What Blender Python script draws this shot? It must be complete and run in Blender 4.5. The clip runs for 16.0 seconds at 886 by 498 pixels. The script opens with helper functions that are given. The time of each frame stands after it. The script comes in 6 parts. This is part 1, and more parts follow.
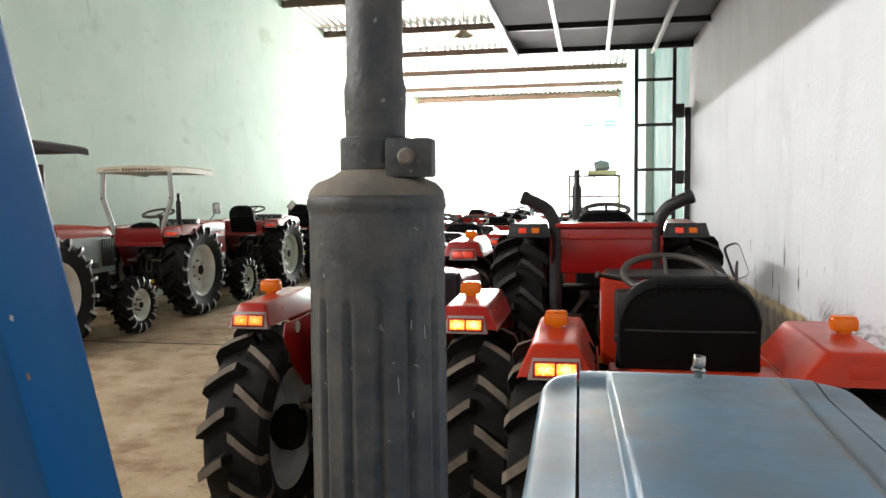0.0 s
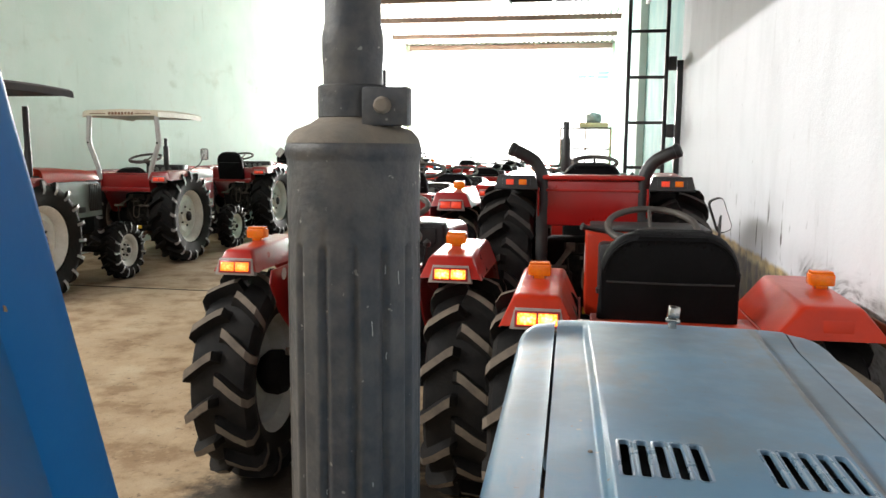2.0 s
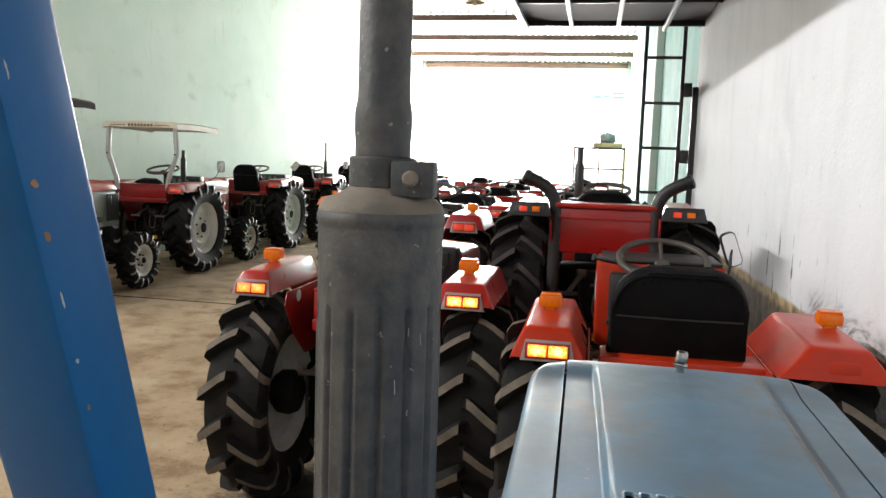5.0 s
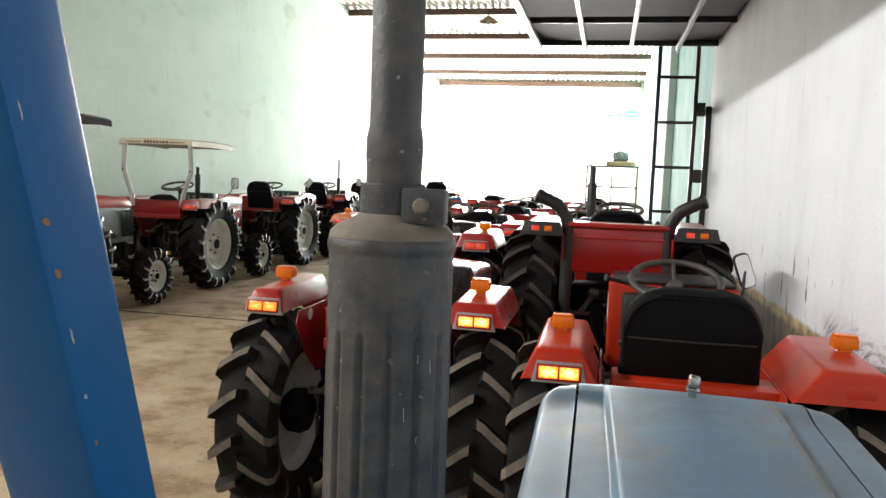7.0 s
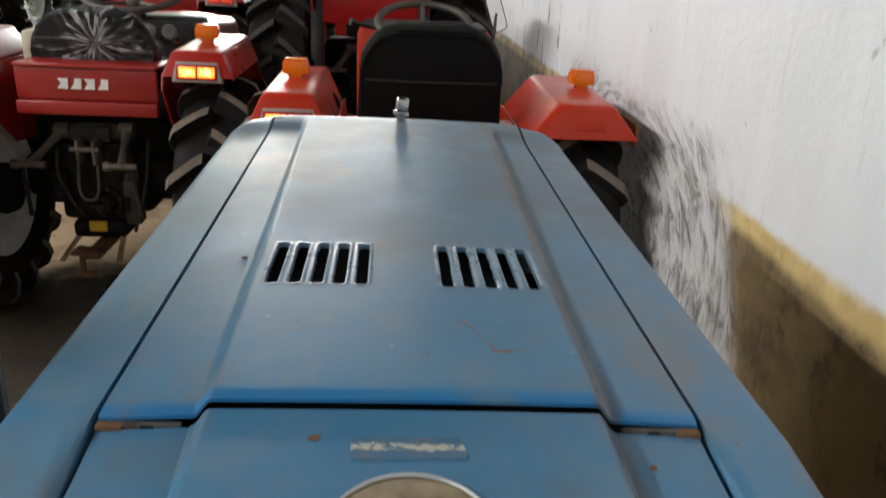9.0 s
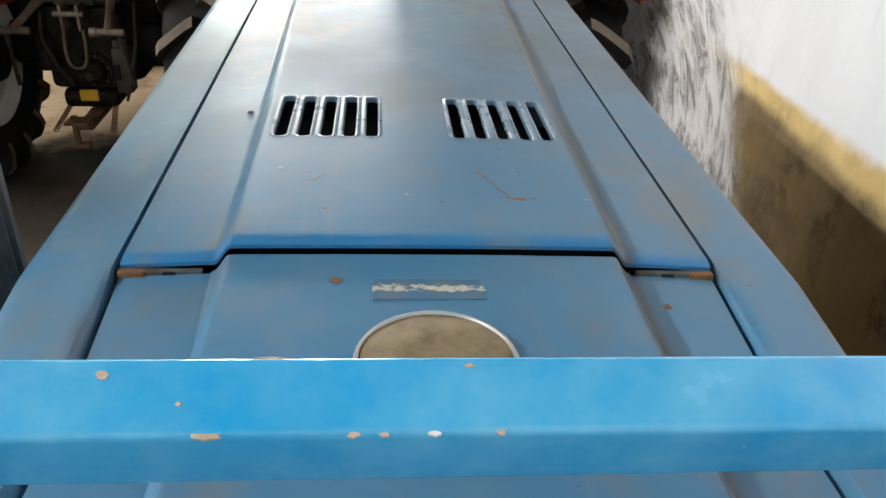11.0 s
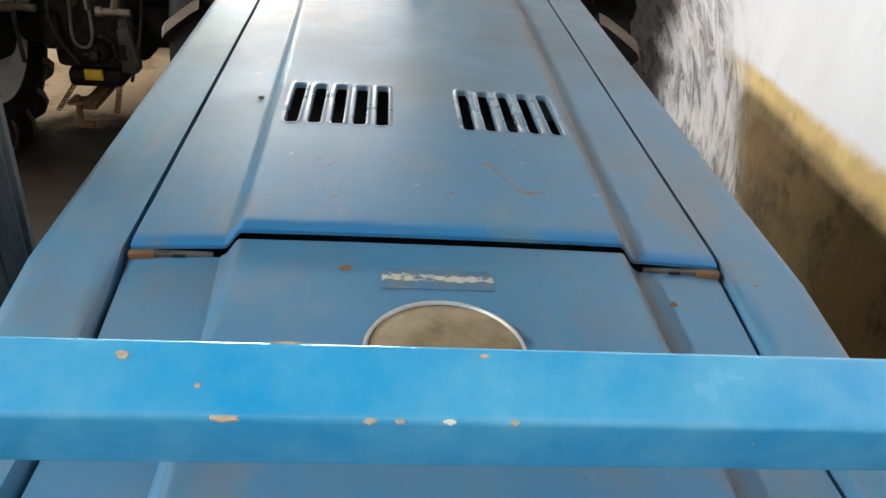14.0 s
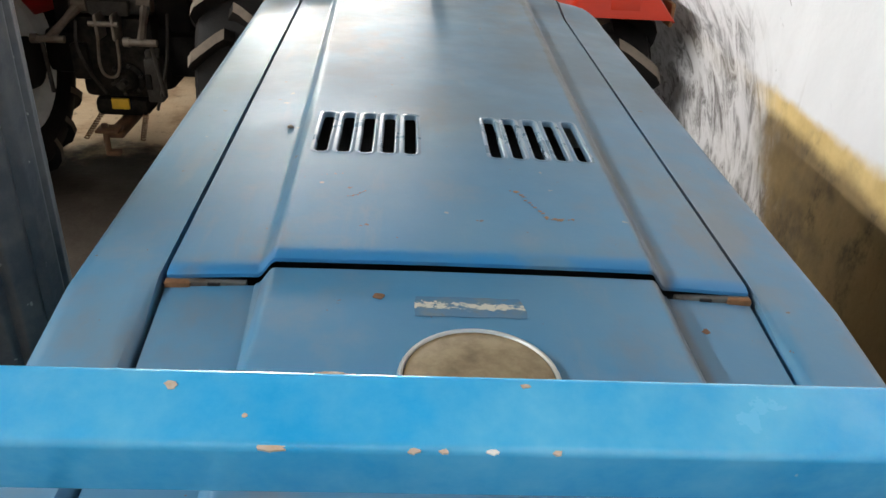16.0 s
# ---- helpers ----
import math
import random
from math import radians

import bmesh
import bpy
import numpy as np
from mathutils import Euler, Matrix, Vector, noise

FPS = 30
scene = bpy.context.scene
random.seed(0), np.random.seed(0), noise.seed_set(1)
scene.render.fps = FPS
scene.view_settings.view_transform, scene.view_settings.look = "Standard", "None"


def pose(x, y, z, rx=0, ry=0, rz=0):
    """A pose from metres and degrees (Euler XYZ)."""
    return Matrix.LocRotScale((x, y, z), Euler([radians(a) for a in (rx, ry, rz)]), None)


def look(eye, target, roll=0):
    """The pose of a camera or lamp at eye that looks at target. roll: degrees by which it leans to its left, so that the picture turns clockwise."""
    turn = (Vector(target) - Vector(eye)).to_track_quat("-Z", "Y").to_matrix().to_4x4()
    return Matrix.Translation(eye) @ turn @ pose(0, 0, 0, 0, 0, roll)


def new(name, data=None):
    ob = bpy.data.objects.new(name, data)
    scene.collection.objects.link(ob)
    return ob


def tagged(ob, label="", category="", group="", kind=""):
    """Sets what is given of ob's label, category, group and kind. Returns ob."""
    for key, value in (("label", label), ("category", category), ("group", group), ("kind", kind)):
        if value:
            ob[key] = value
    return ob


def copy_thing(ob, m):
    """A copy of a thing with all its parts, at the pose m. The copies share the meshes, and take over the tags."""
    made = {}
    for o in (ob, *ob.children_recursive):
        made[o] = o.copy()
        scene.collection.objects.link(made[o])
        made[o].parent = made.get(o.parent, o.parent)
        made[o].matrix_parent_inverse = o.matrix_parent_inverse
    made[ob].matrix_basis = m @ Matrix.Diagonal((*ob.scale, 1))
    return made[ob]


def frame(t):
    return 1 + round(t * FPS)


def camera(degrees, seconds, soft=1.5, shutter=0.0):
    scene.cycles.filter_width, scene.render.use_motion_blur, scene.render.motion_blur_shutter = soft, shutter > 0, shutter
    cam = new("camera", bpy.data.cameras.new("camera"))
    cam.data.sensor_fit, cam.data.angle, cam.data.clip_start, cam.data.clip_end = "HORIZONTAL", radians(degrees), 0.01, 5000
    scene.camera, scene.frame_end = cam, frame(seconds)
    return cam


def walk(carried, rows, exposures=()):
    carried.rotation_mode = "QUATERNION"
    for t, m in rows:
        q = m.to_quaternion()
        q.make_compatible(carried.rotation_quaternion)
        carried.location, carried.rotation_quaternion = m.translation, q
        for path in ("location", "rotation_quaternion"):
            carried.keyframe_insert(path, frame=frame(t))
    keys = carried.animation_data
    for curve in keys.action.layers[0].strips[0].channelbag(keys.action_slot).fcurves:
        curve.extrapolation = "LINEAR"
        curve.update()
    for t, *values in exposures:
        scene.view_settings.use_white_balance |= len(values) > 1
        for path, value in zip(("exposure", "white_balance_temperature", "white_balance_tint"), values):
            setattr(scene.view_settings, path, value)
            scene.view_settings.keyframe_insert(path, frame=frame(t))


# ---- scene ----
cam = camera(59.8, 16.0, shutter=0.4)
PATH = [
    (0, (-0.072, 1.407, 1.424), (-0.447, 3.367, 1.292), -0.6),
    (0.5, (-0.087, 1.447, 1.409), (-0.456, 3.404, 1.227), 0.1),
    (1, (-0.074, 1.44, 1.404), (-0.439, 3.395, 1.188), -0.2),
    (1.5, (-0.064, 1.412, 1.416), (-0.424, 3.364, 1.168), 0.4),
    (2, (-0.053, 1.391, 1.423), (-0.4, 3.344, 1.163), 0.4),
    (2.5, (-0.058, 1.395, 1.434), (-0.352, 3.357, 1.178), 0.7),
    (3, (-0.065, 1.4, 1.447), (-0.352, 3.363, 1.194), 1.0),
    (3.5, (-0.075, 1.378, 1.456), (-0.375, 3.339, 1.205), 1.1),
    (4, (-0.066, 1.342, 1.475), (-0.391, 3.3, 1.227), 1.4),
    (6.5, (-0.055, 1.357, 1.488), (-0.469, 3.305, 1.303), 2.2),
    (7, (-0.056, 1.349, 1.493), (-0.465, 3.298, 1.311), 2.2),
    (7.5, (-0.03, 1.379, 1.485), (-0.414, 3.334, 1.302), 2.3),
    (7.7, (-0.004, 1.417, 1.468), (-0.278, 3.387, 1.238), 2.6),
    (8, (0.052, 1.469, 1.418), (-0.086, 3.42, 1.0), 3.5),
    (8.2, (0.074, 1.500, 1.400), (0.022, 3.450, 0.955), 3.7),
    (8.5, (0.107, 1.553, 1.374), (0.183, 3.488, 0.875), 3.9),
    (8.8, (0.118, 1.564, 1.361), (0.256, 3.459, 0.740), 3.6),
    (9, (0.117, 1.569, 1.354), (0.265, 3.432, 0.642), 2.9),
    (9.5, (0.109, 1.567, 1.345), (0.264, 3.385, 0.526), 2.6),
    (10, (0.106, 1.565, 1.337), (0.268, 3.331, 0.412), 2.5),
    (12.5, (0.095, 1.565, 1.333), (0.266, 3.27, 0.301), 3.2),
    (13, (0.093, 1.565, 1.334), (0.265, 3.268, 0.3), 3.7),
    (13.5, (0.092, 1.565, 1.334), (0.264, 3.269, 0.302), 4.3),
    (14, (0.094, 1.563, 1.335), (0.262, 3.27, 0.307), 4.6),
    (14.5, (0.091, 1.562, 1.334), (0.255, 3.274, 0.314), 4.5),
    (15, (0.091, 1.561, 1.335), (0.24, 3.28, 0.324), 4.0),
    (15.5, (0.086, 1.562, 1.339), (0.221, 3.29, 0.342), 3.8),
    (16, (0.085, 1.561, 1.339), (0.202, 3.302, 0.362), 3.5),
]
EXPOSURES = [(0.0, -0.15), (0.5, 0.05), (1.5, 0.06), (2.5, 0.12), (3.1, 0.08), (4.0, 0.0), (6.5, -0.15), (7.0, -0.10), (7.5, 0.02), (8.1, 0.42), (8.6, 0.45), (9.0, -0.28), (9.5, -0.13), (10.0, 0.12), (12.5, 0.25), (16.0, 0.22)]
walk(cam, [(t, look(eye, target, roll)) for t, eye, target, roll in PATH], EXPOSURES)


# ---- world and light ----
world = bpy.data.worlds.new("sky_world")
scene.world = world
world.use_nodes = True
wn = world.node_tree
sky = wn.nodes.new("ShaderNodeTexSky")
sky.sky_type, sky.sun_disc, sky.sun_elevation, sky.sun_rotation = "NISHITA", False, radians(58), radians(200)
wn.nodes["Background"].inputs["Strength"].default_value = 0.12
wn.links.new(sky.outputs[0], wn.nodes["Background"].inputs["Color"])


def sun_lamp(strength, elevation, azimuth):
    data = bpy.data.lights.new("sun", "SUN")
    data.energy, data.angle, data.color = strength, radians(0.6), (1.0, 0.95, 0.88)
    ob = new("sun", data)
    e, a = radians(elevation), radians(azimuth)
    d = Vector((math.sin(a) * math.cos(e), math.cos(a) * math.cos(e), math.sin(e)))
    ob.matrix_world = look(d * 60, (0, 0, 0))
    return ob


def area_lamp(name, w, h, watts, eye, target, color):
    data = bpy.data.lights.new(name, "AREA")
    data.shape, data.size, data.size_y, data.energy, data.color = "RECTANGLE", w, h, watts, color
    ob = new(name, data)
    ob.matrix_world = look(eye, target)
    return ob


sun_lamp(3.0, 58, 200)
area_lamp("daylight_front_door", 6.8, 4.6, 5400, (-2.8, 29.6, 2.6), (-2.8, 0, 1.6), (1.0, 0.97, 0.93))
area_lamp("daylight_eave_gap", 9.2, 0.14, 680, (-6.40, 2.2, 4.92), (0.9, 2.2, 1.7), (1.0, 0.98, 0.96))
# added light from an unseen rear opening, for surfaces that face backwards
area_lamp("added_rear_light", 5.0, 0.14, 26, (-1.9, -4.75, 4.9), (-1.5, 8, 1.0), (1.0, 0.985, 0.97))

# ---- materials ----


def nodes_of(m):
    return m.node_tree.nodes, m.node_tree.links


def material(name, color, rough=0.5, metal=0.0, second=None, scale=6.0, amount=0.5, bump=0.0, bump_scale=60.0, coat=0.0,
             speck=None, speck_scale=40.0, speck_cut=0.68):
    """A surface with large stains, fine grain and, if speck is given, chips of another colour."""
    m = bpy.data.materials.new(name)
    m.use_nodes = True
    n, l = nodes_of(m)
    p = n["Principled BSDF"]
    p.inputs["Metallic"].default_value = metal
    p.inputs["Coat Weight"].default_value = coat
    p.inputs["Coat Roughness"].default_value = 0.12
    tc = n.new("ShaderNodeTexCoord")
    big = n.new("ShaderNodeTexNoise")
    big.inputs["Scale"].default_value, big.inputs["Detail"].default_value, big.inputs["Roughness"].default_value = scale, 7, 0.65
    l.new(tc.outputs["Object"], big.inputs["Vector"])
    ramp = n.new("ShaderNodeMapRange")
    ramp.inputs["From Min"].default_value, ramp.inputs["From Max"].default_value = 0.38, 0.68
    ramp.inputs["To Max"].default_value = amount
    l.new(big.outputs[0], ramp.inputs[0])
    mix = n.new("ShaderNodeMix")
    mix.data_type = "RGBA"
    mix.inputs[6].default_value = (*color, 1)
    mix.inputs[7].default_value = (*(second or tuple(c * 0.6 for c in color)), 1)
    l.new(ramp.outputs[0], mix.inputs[0])
    out = mix.outputs[2]
    fine = n.new("ShaderNodeTexNoise")
    fine.inputs["Scale"].default_value, fine.inputs["Detail"].default_value = bump_scale, 5
    l.new(tc.outputs["Object"], fine.inputs["Vector"])
    if speck:
        cells = n.new("ShaderNodeTexNoise")
        cells.inputs["Scale"].default_value, cells.inputs["Detail"].default_value = speck_scale, 3
        l.new(tc.outputs["Object"], cells.inputs["Vector"])
        cut = n.new("ShaderNodeMapRange")
        cut.inputs["From Min"].default_value, cut.inputs["From Max"].default_value = speck_cut, speck_cut + 0.02
        l.new(cells.outputs[0], cut.inputs[0])
        mix2 = n.new("ShaderNodeMix")
        mix2.data_type = "RGBA"
        l.new(cut.outputs[0], mix2.inputs[0])
        l.new(out, mix2.inputs[6])
        mix2.inputs[7].default_value = (*speck, 1)
        out = mix2.outputs[2]
    l.new(out, p.inputs["Base Color"])
    r = n.new("ShaderNodeMapRange")
    r.inputs["To Min"].default_value, r.inputs["To Max"].default_value = max(0.03, rough - 0.12), min(1.0, rough + 0.14)
    l.new(big.outputs[0], r.inputs[0])
    l.new(r.outputs[0], p.inputs["Roughness"])
    if bump:
        b = n.new("ShaderNodeBump")
        b.inputs["Strength"].default_value, b.inputs["Distance"].default_value = bump, 0.01
        l.new(fine.outputs[0], b.inputs["Height"])
        l.new(b.outputs[0], p.inputs["Normal"])
    return m


RED = material("red_paint", (0.40, 0.019, 0.013), 0.30, 0, (0.33, 0.022, 0.016), 5, 0.7, 0.015, 90, 0.45)
RED_PANEL = material("deep_red_panel_paint", (0.34, 0.010, 0.009), 0.3, 0, (0.24, 0.011, 0.010), 5, 0.6, 0.015, 90, 0.3)
RED_DARK = material("dark_red_paint", (0.30, 0.010, 0.010), 0.32, 0, (0.20, 0.016, 0.014), 5, 0.7, 0.02, 90, 0.3)
ORANGE_RED = material("orange_red_paint", (0.50, 0.031, 0.008), 0.36, 0, (0.38, 0.028, 0.011), 5, 0.8, 0.015, 90, 0.2)
ORANGE = material("orange_paint", (0.75, 0.16, 0.02), 0.4, 0, None, 6, 0.4)
for red in (RED, ORANGE_RED):
    red.node_tree.nodes["Principled BSDF"].inputs["Specular IOR Level"].default_value = 0.2
# one frame blue in two tones: shade painted into posts, light into crossbar
BLUE_SHADED = material("shaded_blue_paint", (0.006, 0.105, 0.30), 0.36, 0, (0.016, 0.14, 0.34), 8, 0.6, 0.02, 120, 0.0,
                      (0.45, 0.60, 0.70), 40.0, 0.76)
BLUE_LIT = material("lit_glossy_blue_paint", (0.026, 0.385, 0.77), 0.22, 0, (0.16, 0.56, 0.84), 16, 0.8, 0.006, 120, 0.6,
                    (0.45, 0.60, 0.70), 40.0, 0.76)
BLUE_FAR = material("blue_tractor_paint", (0.03, 0.16, 0.42), 0.4)
RUBBER = material("tyre_rubber", (0.009, 0.0088, 0.009), 0.62, 0, (0.024, 0.021, 0.019), 9, 0.8, 0.15, 120)
LUG = material("dusty_tyre_lug", (0.125, 0.105, 0.088), 0.8, 0, (0.22, 0.18, 0.14), 14, 0.8, 0.2, 90)
# darker lug tone for the larger tractor's tyres
LUG_DARK = material("dark_tyre_lug", (0.030, 0.026, 0.024), 0.75, 0, (0.062, 0.052, 0.044), 12, 0.8, 0.2, 90)
LUG_PALE = material("pale_tyre_lug", (0.50, 0.50, 0.50), 0.45, 0.2, (0.16, 0.16, 0.16), 20, 0.7, 0.2, 90)
RIM_WHITE = material("white_wheel_paint", (0.80, 0.79, 0.75), 0.45, 0, (0.50, 0.49, 0.44), 9, 0.6, 0.05, 80)
IRON = material("dark_cast_iron", (0.007, 0.007, 0.0075), 0.8, 0.0, (0.018, 0.015, 0.013), 10, 0.8, 0.25, 70)
IRON_GREY = material("grey_casting", (0.055, 0.050, 0.044), 0.7, 0.0, (0.024, 0.021, 0.018), 22, 0.8, 0.25, 60)
STEEL = material("worn_steel", (0.18, 0.15, 0.12), 0.6, 0.3, (0.075, 0.055, 0.038), 16, 0.8, 0.1, 120)
RUST = material("rusty_iron", (0.20, 0.10, 0.05), 0.8, 0, (0.10, 0.06, 0.04), 20, 0.8, 0.3, 90)
KNOB = material("worn_chrome_knob", (0.55, 0.55, 0.53), 0.22, 1.0, (0.30, 0.29, 0.27), 60, 0.6)
RUST_PALE = material("pale_rust", (0.34, 0.18, 0.09), 0.8, 0, (0.22, 0.12, 0.07), 60, 0.8)
CHROME = material("dull_chrome", (0.86, 0.86, 0.84), 0.34, 0.75, (0.62, 0.60, 0.55), 30, 0.5)
VINYL = material("black_vinyl", (0.005, 0.005, 0.0055), 0.62, 0, (0.010, 0.010, 0.011), 8, 0.6, 0.25, 55)
VINYL.node_tree.nodes["Principled BSDF"].inputs["Specular IOR Level"].default_value = 0.10
WHEEL_PLASTIC = material("dusty_brown_plastic", (0.055, 0.046, 0.040), 0.55, 0, (0.10, 0.085, 0.07), 14, 0.8, 0.05, 90)
DULL = material("dull_plaster", (0.34, 0.33, 0.30), 0.9, 0, (0.26, 0.25, 0.22), 1.5, 0.7, 0.1, 40)
PLASTIC = material("black_plastic", (0.020, 0.020, 0.021), 0.45, 0, (0.04, 0.038, 0.036), 8, 0.6, 0.05, 90)
GREY_PAINT = material("grey_hood_paint", (0.20, 0.215, 0.20), 0.4, 0, (0.15, 0.15, 0.14), 8, 0.5)
GREY_BEZEL = material("grey_bezel", (0.34, 0.30, 0.28), 0.5, 0, (0.22, 0.18, 0.16), 20, 0.6)
CHIP = material("bare_tan_chip", (0.50, 0.38, 0.27), 0.7, 0, (0.62, 0.56, 0.50), 200, 0.8)
CREAM = material("cream_canopy_paint", (0.66, 0.60, 0.47), 0.5, 0, (0.50, 0.42, 0.30), 6, 0.7, 0.05, 60)
SILVER = material("silver_post_paint", (0.52, 0.52, 0.50), 0.4, 0.3, (0.36, 0.36, 0.35), 10, 0.5)
WHITE = material("white_letter_paint", (0.82, 0.82, 0.80), 0.5, 0, (0.66, 0.66, 0.64), 30, 0.4)
YELLOW = material("yellow_label", (0.80, 0.50, 0.03), 0.5, 0, (0.6, 0.36, 0.04), 30, 0.6)
MUFFLER = material("grey_heat_paint", (0.050, 0.053, 0.059), 0.5, 0.1, (0.108, 0.102, 0.096), 24, 1.0, 0.16, 110, 0,
                   (0.26, 0.25, 0.23), 90.0, 0.70)
DUSTY = material("dusty_grey_paint", (0.155, 0.140, 0.118), 0.8, 0, (0.25, 0.205, 0.155), 14, 0.9, 0.15, 130)
BRASS = material("weathered_cap", (0.33, 0.255, 0.145), 0.5, 0.25, (0.15, 0.10, 0.048), 34, 1.0, 0.02, 130)
# slot lips mixed paler and greyer: part of their shine is in the colour
LIP = material("pale_shine_lip_paint", (0.115, 0.19, 0.26), 0.28, 0.0, (0.08, 0.17, 0.27), 30, 0.8, 0.0, 120, 0.4)
GREASE = material("greasy_casting", (0.007, 0.0065, 0.006), 0.6, 0.0, (0.034, 0.028, 0.022), 18, 0.9, 0.3, 60)
HINGE = material("dull_hinge_plate", (0.13, 0.135, 0.125), 0.6, 0.2, (0.07, 0.05, 0.035), 60, 0.9)
HINGE_RUST = material("rusty_hinge_end", (0.22, 0.105, 0.04), 0.8, 0, (0.12, 0.06, 0.03), 90, 0.8)
for dull in (IRON, IRON_GREY, RUBBER, LUG, GREASE):
    dull.node_tree.nodes["Principled BSDF"].inputs["Specular IOR Level"].default_value = 0.15
BLUE_SHADED.node_tree.nodes["Principled BSDF"].inputs["Specular IOR Level"].default_value = 0.3
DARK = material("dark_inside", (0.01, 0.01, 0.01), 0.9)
TEAL = material("teal_sign", (0.10, 0.42, 0.36), 0.5)
SIGN_PALE = material("pale_green_sign", (0.58, 0.78, 0.72), 0.5, 0, (0.46, 0.68, 0.62), 6, 0.5)
BAG = material("grey_bag_film", (0.09, 0.09, 0.095), 0.4, 0, (0.16, 0.16, 0.165), 9, 0.8, 0.3, 30)
WOOD = material("raw_plank", (0.42, 0.29, 0.17), 0.75, 0, (0.28, 0.18, 0.10), 10, 0.7, 0.2, 60)
BROWN_BOARD = material("brown_board", (0.022, 0.017, 0.020), 0.85, 0, (0.055, 0.038, 0.034), 4, 0.8, 0.1, 60)
PURLIN = material("brown_purlin_paint", (0.14, 0.078, 0.057), 0.6, 0, (0.21, 0.13, 0.10), 3, 0.7)
BLACK_STEEL = material("black_painted_steel", (0.018, 0.019, 0.021), 0.45, 0.2, (0.05, 0.045, 0.04), 8, 0.6)
JOIST = material("grey_joist_paint", (0.24, 0.24, 0.24), 0.5, 0.2, (0.36, 0.35, 0.33), 9, 0.7)
SHEET = material("galvanised_sheet", (0.42, 0.42, 0.41), 0.5, 0.3, (0.30, 0.27, 0.24), 1.2, 0.7)
CARD = material("cardboard", (0.50, 0.36, 0.20), 0.8, 0, (0.4, 0.28, 0.15), 6, 0.6)
OUTSIDE = material("bright_yard", (0.52, 0.48, 0.42), 0.9, 0, (0.44, 0.38, 0.32), 0.6, 0.6)
MIRROR_GLASS = material("mirror_glass", (0.8, 0.82, 0.83), 0.04, 1.0, (0.8, 0.8, 0.8), 3, 0.1)


# emission stands in for the light these unlit lenses throw back
def lens_material(name, color, glow):
    m = material(name, color, 0.18, 0, tuple(c * 0.7 for c in color), 60, 0.5, 0.2, 200, 0.5)
    p = m.node_tree.nodes["Principled BSDF"]
    p.inputs["Emission Color"].default_value = (*color, 1)
    p.inputs["Emission Strength"].default_value = glow
    return m


AMBER = lens_material("amber_lens", (0.58, 0.115, 0.0), 0.16)
AMBER.node_tree.nodes["Principled BSDF"].inputs["Coat Weight"].default_value = 0.1
AMBER_LIT = lens_material("glowing_amber_reflector", (1.0, 0.36, 0.04), 3.6)
AMBER_DIM = lens_material("dim_glowing_amber_reflector", (1.0, 0.30, 0.03), 1.5)
RED_LENS = lens_material("red_lens", (0.70, 0.05, 0.02), 0.4)


def pattern_glow(m, core):
    """The painted-in glow of a ribbed reflector: small square cells, palest in the middle and orange towards its edges.
    """
    n, l = nodes_of(m)
    tc = n.new("ShaderNodeTexCoord")
    v = n.new("ShaderNodeTexVoronoi")
    v.feature, v.distance = "F1", "CHEBYCHEV"
    v.inputs["Scale"].default_value, v.inputs["Randomness"].default_value = 90, 0.6
    l.new(tc.outputs["Object"], v.inputs["Vector"])
    mp = n.new("ShaderNodeMapping")
    mp.inputs["Location"].default_value, mp.inputs["Scale"].default_value = (-1.0, 0.0, -1.0), (2.0, 0.0, 2.0)
    l.new(tc.outputs["Generated"], mp.inputs[0])
    g = n.new("ShaderNodeVectorMath")
    g.operation = "LENGTH"
    l.new(mp.outputs[0], g.inputs[0])
    s = n.new("ShaderNodeMath")
    s.operation = "ADD"
    l.new(g.outputs["Value"], s.inputs[0])
    cell = n.new("ShaderNodeMath")
    cell.operation, cell.inputs[1].default_value = "MULTIPLY", 1.7
    l.new(v.outputs["Distance"], cell.inputs[0])
    l.new(cell.outputs[0], s.inputs[1])
    r = n.new("ShaderNodeValToRGB")
    r.color_ramp.elements[0].color, r.color_ramp.elements[1].color = core, (1.0, 0.15, 0.008, 1)
    r.color_ramp.elements[0].position, r.color_ramp.elements[1].position = 0.35, 1.0
    half = n.new("ShaderNodeMath")
    half.operation, half.inputs[1].default_value = "MULTIPLY", 0.62
    l.new(s.outputs[0], half.inputs[0])
    l.new(half.outputs[0], r.inputs[0])
    l.new(r.outputs[0], n["Principled BSDF"].inputs["Emission Color"])


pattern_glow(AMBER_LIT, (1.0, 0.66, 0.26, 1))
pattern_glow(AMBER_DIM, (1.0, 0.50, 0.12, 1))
pattern_glow(AMBER, (1.0, 0.36, 0.01, 1))


